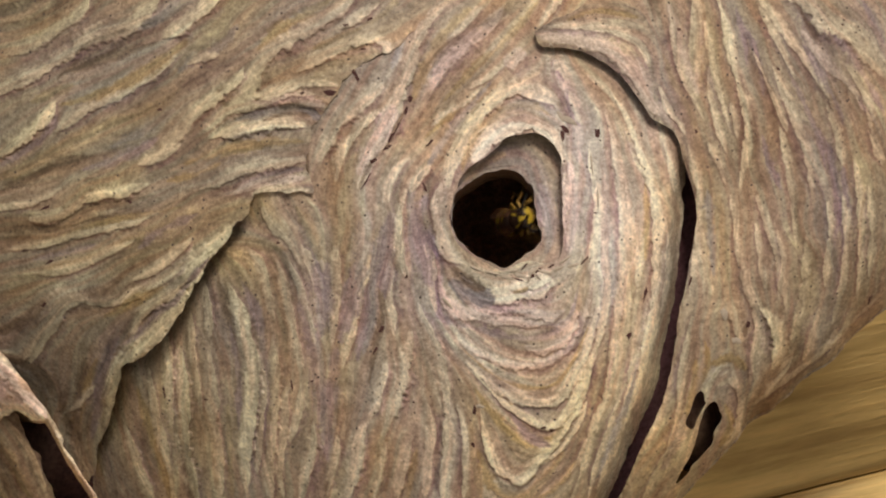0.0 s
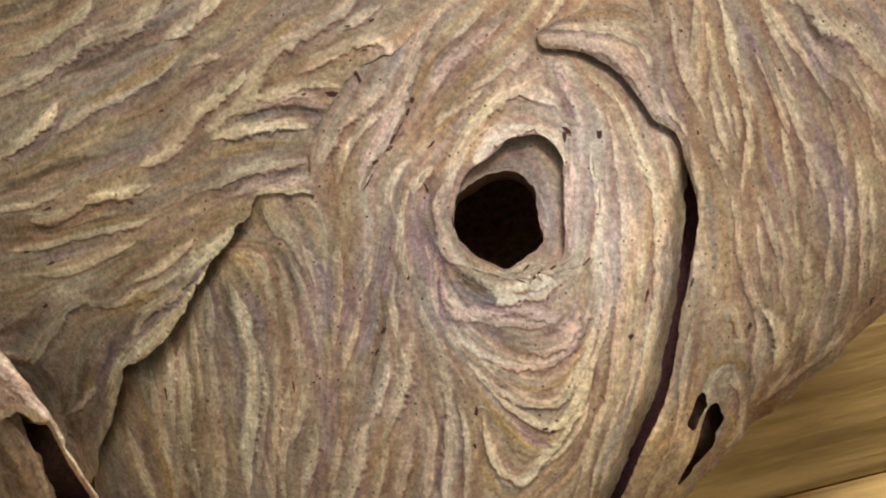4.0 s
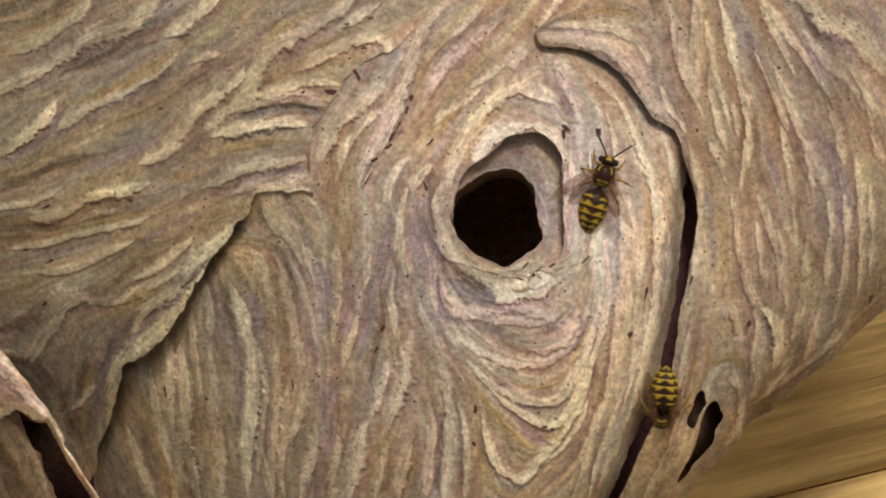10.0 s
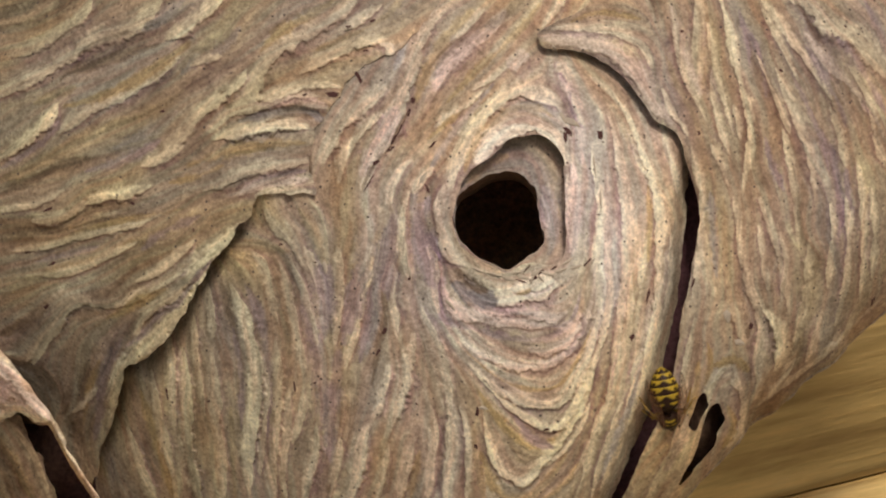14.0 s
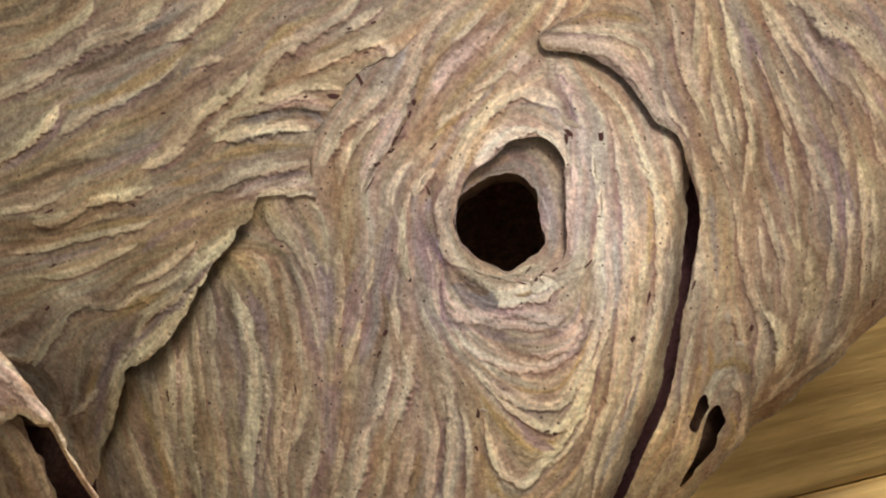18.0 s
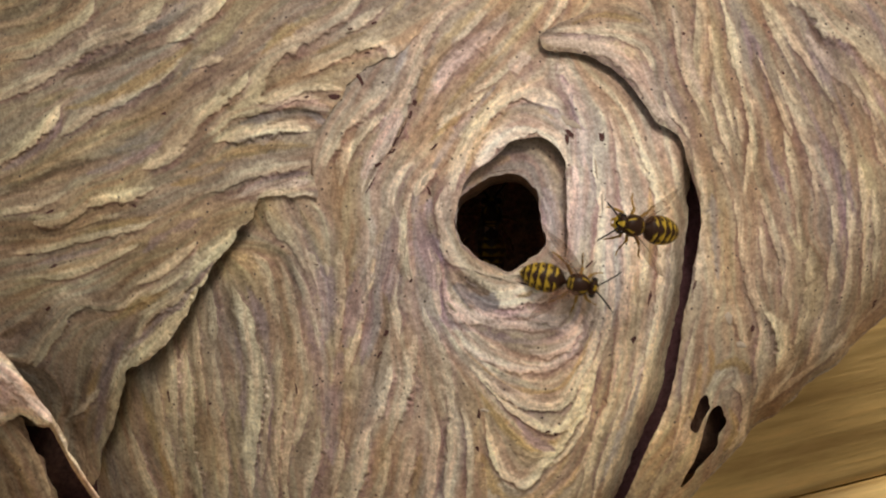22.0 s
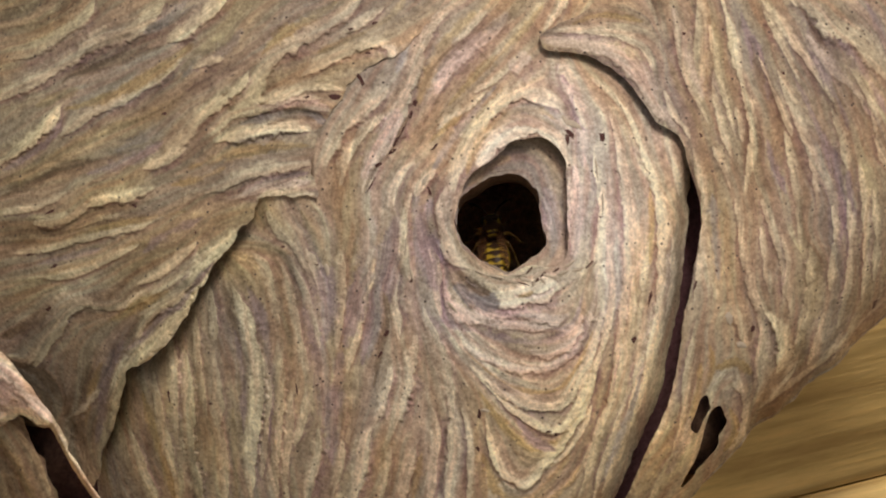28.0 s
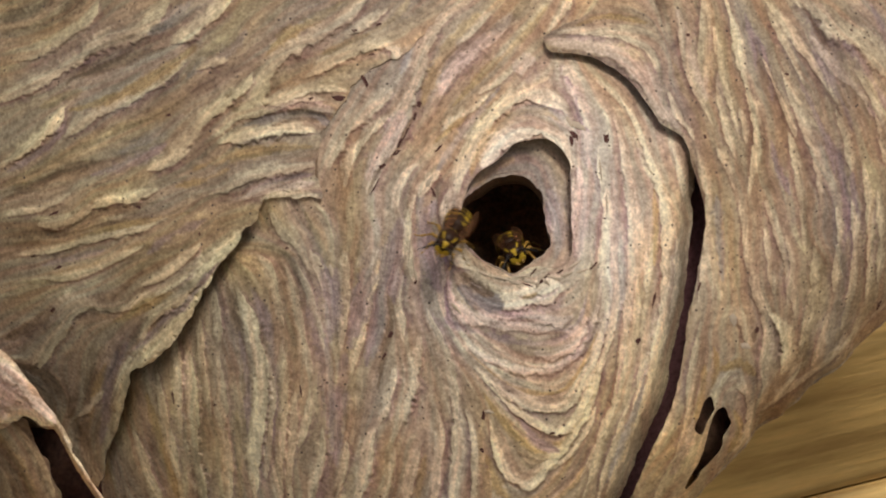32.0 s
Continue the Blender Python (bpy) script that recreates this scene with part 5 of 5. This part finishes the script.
# resting places inside the chamber: plan a, b, heading, depth in mm
REST = [(885 + 262 * math.cos(k * 0.9), 395 + 275 * math.sin(k * 0.9), 40 * k, 30 + 3 * (k % 4)) for k in range(14)]
# seconds, plan a and b, heading, pitch, roll, depth in mm (None: on the paper); "fly": wings beating
TIMES = [
    [  # 0
        (0.0, 930, 384, 20, 69, 0, -4, "face"), (0.2, 912, 440, -50, 74, 0, -4, "face"), (0.4, 925, 462, -70, 59, 0, -8, "face"), (0.6, 900, 400, 0, 20, 0, 4), (0.8, "in"), (1.0, "in"),
        (1.2, 945, 430, 0, 64, 0, -4, "face"), (1.4, 890, 410, 0, 30, 0, 6), (1.6, 890, 428, -30, 74, 0, 0, "face"), (1.8, 912, 416, 0, 69, 0, -4, "face"), (2.0, 968, 420, -6, 48, 0, -10, "face"), (2.2, 960, 445, -45, 10, 0, -12),
        (2.4, 1010, 455, -15, 0, 0, None), (2.5, 1035, 450, 0, 0, 0, None, "fly"), (2.7, "away", 1800, 300, 20), (5.6, "away", 1800, 300, 150),
        (5.9, 960, 425, 135, 0, 0, -13, "fly"), (6.1, "in"), (20.6, "in"), (20.85, 940, 370, 50, 59, 0, -2, "face"), (21.0, 992, 343, 36, 66, 0, -9, "face"), (21.3, 985, 352, 20, 5, 0, -14),
        (21.5, 985, 357, 5, 5, 0, -14), (21.6, 1012, 356, -14, 0, 0, -15), (21.8, 1008, 365, -32, 0, 0, -15), (21.88, 1200, 300, 15, 0, 0, -24, "fly"), (21.97, "away", 1800, 250, 0), (31.0, "away", 1800, 350, 0)],
]
TIMES += [
    [  # 1
        (0.25, "in"), (0.4, 838, 424, 195, 69, 0, -6, "face"), (0.6, 792, 412, 205, 5, 0, None), (0.8, 760, 448, 240, 18, 0, None), (1.0, 751, 460, 244, 18, 0, None), (1.25, 748, 462, 238, 10, 0, None, "fly"),
        (1.4, "away", 200, 1100, 230), (2.35, "away", 900, 1100, 100), (2.6, 938, 425, 112, 0, 0, -11), (2.8, "in"), (6.2, "in"), (6.3, 930, 400, 10, 10, 0, -4), (6.5, 1012, 381, 14, 0, 0, -16),
        (7.0, 1015, 377, 13, 0, 0, -16), (7.2, 1027, 364, 15, 0, 0, None), (7.5, 1040, 347, 19, 0, 0, None), (8.0, 1044, 341, 18, 0, 0, None), (8.5, 1040, 347, 14, 0, 0, None), (9.0, 1040, 351, 11, 0, 0, None),
        (9.5, 1036, 352, 28, 0, 0, None), (9.8, 1056, 335, 62, 0, 0, None), (10.0, 1063, 328, 72, 0, 0, None, "fly"), (10.4, 1068, 335, 82, 0, 0, None), (10.5, 1050, 325, 120, 0, 0, -22, "fly"), (10.7, "away", 800, -250, 120),
        (22.9, "away", 800, -250, 120), (31.0, "away", 800, -250, 120)],
]
TIMES += [
    [  # 2
        (1.7, "in"), (2.0, 924, 388, 20, 74, 0, -1, "face"), (2.2, 930, 384, 30, 74, 0, -2, "face"), (2.4, 928, 382, 35, 64, 0, -5, "face"), (2.6, 934, 345, 70, 54, 0, -4, "face"), (2.8, "in"), (3.3, "in"), (3.5, 928, 386, 25, 69, 0, -3, "face"), (3.8, "in"),
        (6.2, "in"), (6.35, 885, 430, -80, 74, 0, -2, "face"), (6.5, 878, 438, -90, 76, 0, -6, "face"), (6.6, 835, 436, 215, 59, 0, -9, "face"), (6.8, 818, 465, -115, 54, 0, -11, "face"), (7.0, 809, 488, -110, 50, 0, -12, "face"),
        (7.2, 798, 458, -70, 0, 0, None, "fly"), (7.35, "away", 300, 1050, 220), (11.45, "away", 900, 1100, 90), (11.75, 876, 450, 95, 0, 0, -14, "fly"), (12.0, 874, 391, 98, -12, 0, -6), (12.3, 870, 340, 90, -30, 0, 6),
        (12.5, "in"), (18.6, "in"), (18.85, 950, 362, 0, 59, 0, -4, "face"), (19.0, 997, 360, 0, 44, 0, -12, "face"), (19.2, 990, 360, 0, 0, 0, -15), (19.3, 1030, 370, 0, 0, 0, -22, "fly"), (19.45, "away", 1800, 420, 0), (31.0, "away", 1800, 420, 0)],
]
TIMES += [
    [  # 3
        (0.0, "away", 1500, -250, 200), (2.75, "away", 1500, -250, 200), (2.92, 996, 378, 114, -22, 0, -17, "fly"), (3.0, 986, 368, 116, -25, 0, -15, "fly"), (3.08, 976, 356, 119, -28, 0, -13, "fly"), (3.2, 930, 360, 135, 0, 0, -6), (3.4, "in"), (5.2, "in"), (5.5, 837, 419, 215, 72, 0, -5, "face"), (5.8, "in"),
        (8.6, "in"), (9.0, 883, 378, 70, 76, 0, 7, "face"), (9.3, "in"), (10.3, "in"), (10.5, 884, 440, -80, 74, 0, 1, "face"), (10.8, "in"), (12.75, "in"), (13.0, 962, 436, 6, 56, 0, -9, "face"), (13.3, 910, 420, 20, 64, 0, 2, "face"), (13.5, "in"),
        (16.3, "in"), (16.5, 884, 418, -60, 74, 0, -2, "face"), (16.75, 882, 426, -90, 76, 0, 4, "face"), (17.0, 881, 433, -90, 79, 0, 18, "face"), (17.3, 892, 408, -60, 74, 0, 2, "face"), (17.5, 897, 394, -30, 74, 0, 0, "face"), (17.8, "in"), (18.3, "in"), (18.5, 905, 364, 40, 72, 0, -3, "face"),
        (18.8, 845, 416, 195, 72, 0, -3, "face"), (19.0, 827, 425, 205, 64, 0, -7, "face"), (19.3, "in"), (21.8, "in"), (22.0, 870, 400, 90, 0, 0, 34), (22.3, 862, 430, -100, 74, 0, 0, "face"), (22.5, 857, 437, -90, 76, 0, -4, "face"), (22.8, "in"),
        (24.7, "in"), (25.0, 846, 446, -110, 74, 0, -6, "face"), (25.3, "in"), (27.7, "in"), (28.0, 874, 424, 96, -38, 0, 12), (28.3, "in"), (30.3, "in"), (30.5, 888, 455, -90, 76, 0, -4, "face"), (30.8, 896, 456, -80, 76, 0, 3, "face"), (31.0, 902, 457, -80, 76, 0, 7, "face"), (31.5, 874, 448, -90, 76, 0, 0, "face"),
        (31.7, 890, 450, -80, 74, 0, 1, "face"), (32.0, 914, 453, -60, 74, 0, -4, "face")],
]
TIMES += [
    [  # 4
        (2.75, "in"), (3.0, 868, 436, -50, 74, 0, -5, "face"), (3.3, "in"), (7.0, "in"), (18.8, "in"), (19.0, 897, 461, -88, 80, 0, -2, "face"), (19.25, 896, 435, -60, 76, 0, 2, "face"), (19.5, 896, 412, -60, 74, 0, -1, "face"), (19.8, 905, 405, 40, 20, 0, -2), (20.0, 950, 362, 54, 12, 0, -8),
        (20.2, 930, 380, 54, 5, 0, 0), (20.4, "in"), (20.7, "in"), (21.0, 811, 354, 128, 68, 0, -9, "face"), (21.15, 790, 360, 140, 0, 0, None, "fly"), (21.3, "away", 100, -250, 140), (24.6, "away", 700, -280, 250), (24.85, 800, 350, -50, 0, 0, -16, "fly"),
        (25.0, 842, 414, -60, -14, 0, -9), (25.2, 852, 424, -50, -20, 0, 2), (25.4, "in"), (27.2, "in"), (27.35, 950, 370, 30, 5, 0, -8), (27.5, 1032, 332, 30, 0, 0, None), (27.65, 1060, 315, 30, 0, 0, -20, "fly"), (27.8, "away", 1700, -200, 30), (31.0, "away", 1700, -200, 30)],
]
TIMES += [
    [  # 5
        (0.0, "away", 1700, -200, 250), (3.25, "away", 1700, -150, 250), (3.5, 1282, 760, -75, 0, 0, None, "fly"), (3.75, "away", 1250, 1200, 270), (5.1, "away", 1250, 1200, 100), (5.35, 985, 450, 135, 0, 0, -15, "fly"), (5.5, 962, 428, 135, 0, 0, -12), (5.7, 905, 385, 140, -10, 0, 2),
        (5.9, "in"), (22.2, "in"), (22.35, 920, 390, 30, 5, 0, -4), (22.5, 985, 362, 25, 0, 0, -15), (22.7, 1040, 350, 20, 0, 0, -22, "fly"), (22.85, "away", 1800, 100, 20), (31.0, "away", 1800, 100, 20)],
]
TIMES += [
    [  # 6: the one on the slit
        (0.0, "away", 900, -260, 280), (5.2, "away", 900, -260, 280), (5.5, 1000, 136, -40, 0, 0, -24, "fly"), (5.7, 1015, 125, -60, 0, 0, None), (6.0, 1033, 122, -62, 0, 0, None, "fly"), (6.2, 1242, 450, -82, 0, 0, None, "fly"), (6.4, 1182, 765, -95, 0, 0, None), (7.0, 1172, 772, -94, -70, 0, None),
        (7.5, 1170, 756, -95, -70, 0, None), (8.0, 1172, 739, -91, -70, 0, None), (8.5, 1174, 726, -90, -70, 0, None), (9.0, 1187, 690, -87, -70, 0, None), (9.5, 1193, 640, -92, -70, 0, None), (10.0, 1172, 734, -95, -70, 0, None), (10.5, 1184, 668, -92, -70, 0, None), (11.0, 1175, 758, -96, -70, 0, None),
        (11.5, 1176, 692, -93, -70, 0, None), (12.0, 1171, 780, -95, -70, 0, None), (12.5, 1180, 708, -92, -70, 0, None), (13.0, 1163, 785, -104, -70, 0, None), (13.5, 1173, 690, -92, -70, 0, None), (14.0, 1184, 735, -80, -70, 0, None), (14.2, 1170, 760, -80, 0, 0, None, "fly"), (14.4, "away", 1400, 1150, -60), (31.0, "away", 1400, 1150, -60)],
]
TIMES += [
    [  # 7
        (0.0, "away", -300, 700, 30), (6.3, "away", 300, -250, -20), (6.45, 815, 350, -20, 0, 0, -16, "fly"), (6.55, 850, 352, -20, -10, 0, -6), (6.8, "in"), (11.6, "in"), (11.85, 925, 400, 150, 0, 0, -2), (12.0, 915, 372, 152, -5, 0, -3), (12.2, 940, 380, 20, 5, 0, -8), (12.4, 1060, 385, 10, 0, 0, -26, "fly"),
        (12.5, 1150, 380, 12, 0, 0, -34, "fly"), (12.65, "away", 1900, 300, 12), (12.78, "away", 1500, -200, 190), (12.96, 1046, 234, 176, 0, 0, -30, "fly"), (13.0, 982, 246, 175, 0, 0, -30, "fly"), (13.06, 930, 272, 190, 0, 0, -24, "fly"), (13.15, 900, 330, 230, 0, 0, -10, "fly"), (13.3, "in"), (17.2, "in"), (17.35, 960, 390, 60, 5, 0, -10), (17.5, 1018, 385, 108, 0, 0, -15),
        (17.7, 1040, 330, 80, 0, 0, -24, "fly"), (17.85, "away", 1100, -260, 80), (20.6, "away", 960, 1150, 100), (20.8, 958, 490, 104, 0, 0, -16, "fly"), (21.0, 945, 448, 105, 0, 0, -13), (21.2, 915, 400, 110, -15, 0, 0), (21.4, "in"), (31.8, "in")],
]
TIMES += [
    [  # 8
        (0.0, "away", -300, 200, 0), (7.1, "away", 100, 1100, 60), (7.3, 800, 500, 70, 0, 0, -18, "fly"), (7.5, 835, 398, 84, 0, 0, -13), (7.7, 860, 370, 80, -20, 0, 0), (7.9, "in"), (9.55, "in"), (9.7, 872, 402, -100, 66, 0, -5, "face"), (9.8, 1000, 528, -4, 0, 0, -15, "fly"), (9.95, "away", 1500, 1150, -30), (17.25, "away", 300, 1150, 60), (17.45, 790, 778, 35, 0, 0, -30, "fly"), (17.53, 808, 764, 40, 0, 0, -30, "fly"), (17.7, 890, 480, 80, 0, 0, -15, "fly"), (17.9, "in"), (31.0, "in")],
]
TIMES += [
    [  # 9
        (0.0, "away", 1000, 1200, 90), (7.2, "away", 1050, 1200, 100), (7.4, 955, 500, 70, 0, 0, -16, "fly"), (7.5, 968, 455, 72, 0, 0, -14), (7.75, 920, 400, 100, -20, 0, 2), (7.95, "in"), (9.5, "in"), (9.7, 918, 408, -30, 62, 0, -6, "face"), (9.8, 988, 424, -42, 0, 0, -17, "fly"), (9.95, "away", 1850, 700, -20), (20.9, "away", 1850, 700, 170), (21.15, 980, 420, 165, 0, 0, -14, "fly"), (21.3, "in"), (21.6, "in"), (21.8, 925, 450, -20, 5, 0, -8), (22.0, 1006, 500, -12, 0, 0, None),
        (22.1, 1050, 520, -20, 0, 0, -22, "fly"), (22.25, "away", 1700, 1100, -30), (28.15, "away", 700, 1150, 70), (28.35, 850, 492, 80, 0, 0, -16, "fly"), (28.43, 856, 468, 80, 0, 0, -14, "fly"), (28.6, 862, 410, 80, -15, 0, -4), (28.8, "in"), (31.0, "in")],
]
TIMES += [
    [  # 10: fliers that come in from outside
        (0.0, "away", 1800, 500, 180), (19.75, "away", 1800, 500, 180), (19.93, 1022, 363, 176, 26, 0, -24, "fly"), (20.0, 988, 362, 176, 28, 0, -24, "fly"), (20.06, 962, 366, 178, 20, 0, -20, "fly"), (20.15, 930, 380, 190, 0, 0, -8, "fly"), (20.3, "in"), (23.7, "in"), (23.85, 893, 440, -88, 59, 0, -4, "face"), (24.0, 899, 488, -90, 46, 0, -12, "face"), (24.2, 898, 480, -90, 0, 0, None, "fly"), (24.35, "away", 900, 1150, -90), (31.0, "away", 900, 1150, -90)],
]
TIMES += [
    [  # 11
        (0.0, "away", 1850, 450, 180), (21.75, "away", 1850, 450, 180), (21.9, 1142, 402, 170, 30, 0, -23, "fly"), (22.0, 1134, 402, 170, 36, 0, -22, "fly"), (22.1, 1120, 404, 172, 30, 0, -21, "fly"), (22.25, 980, 410, 180, 0, 0, -16, "fly"), (22.45, "in"), (24.7, "in"), (25.0, 931, 460, -86, 66, 0, -8, "face"), (25.25, 910, 430, -80, 64, 0, 3, "face"), (25.4, "in"), (30.2, "in"), (30.35, 940, 405, -25, 5, 0, -6),
        (30.5, 1000, 428, -25, 0, 0, -14), (30.75, 1038, 437, -29, 0, 0, None), (31.0, 1049, 441, -33, 0, 0, None), (31.1, 1036, 604, 215, 20, 0, -22, "fly"), (31.3, "away", 800, 1150, 240)],
]
TIMES += [
    [  # 12
        (0.0, "away", 700, -260, 280), (9.72, "away", 700, -260, 280), (9.9, 872, 318, -84, 0, 0, -15, "fly"), (10.1, "in"), (10.28, "in"), (10.4, 960, 350, 30, 5, 0, -10), (10.5, 1448, 190, 25, 0, 0, -30, "fly"), (10.6, "away", 1850, 60, 20), (24.75, "away", 1850, 700, 160), (24.9, 1152, 472, 128, 30, 0, -23, "fly"), (25.0, 1144, 460, 126, 34, 0, -22, "fly"), (25.1, 1136, 454, 130, 30, 0, -21, "fly"), (25.25, 960, 400, 150, 0, 0, -12, "fly"), (25.4, "in"), (29.7, "in"), (30.0, 850, 362, 140, 54, 0, 6, "face"), (30.3, "in"), (31.65, "in"), (31.8, 830, 400, 220, 59, 0, -8, "face"), (32.0, 785, 438, 240, 54, 0, -13, "face")],
]
TIMES += [
    [  # 13
        (0.0, "away", 1150, -260, 330), (24.78, "away", 1150, -260, 330), (24.92, 1340, 158, 18, 8, 0, -26, "fly"), (25.0, 1354, 150, 18, 8, 0, -26, "fly"), (25.08, 1372, 142, 20, 8, 0, -26, "fly"), (25.25, "away", 1850, 100, 10), (29.05, "away", 1500, 1150, 150), (29.25, 1135, 684, 150, 0, 0, -28, "fly"), (29.33, 1100, 664, 150, 0, 0, -28, "fly"), (29.5, 930, 462, 115, 0, 0, -16, "fly"), (29.6, 890, 424, 105, -14, 0, -8), (29.8, 888, 392, 100, -20, 0, 2), (30.0, "in"), (31.0, "in")],
]
motions()
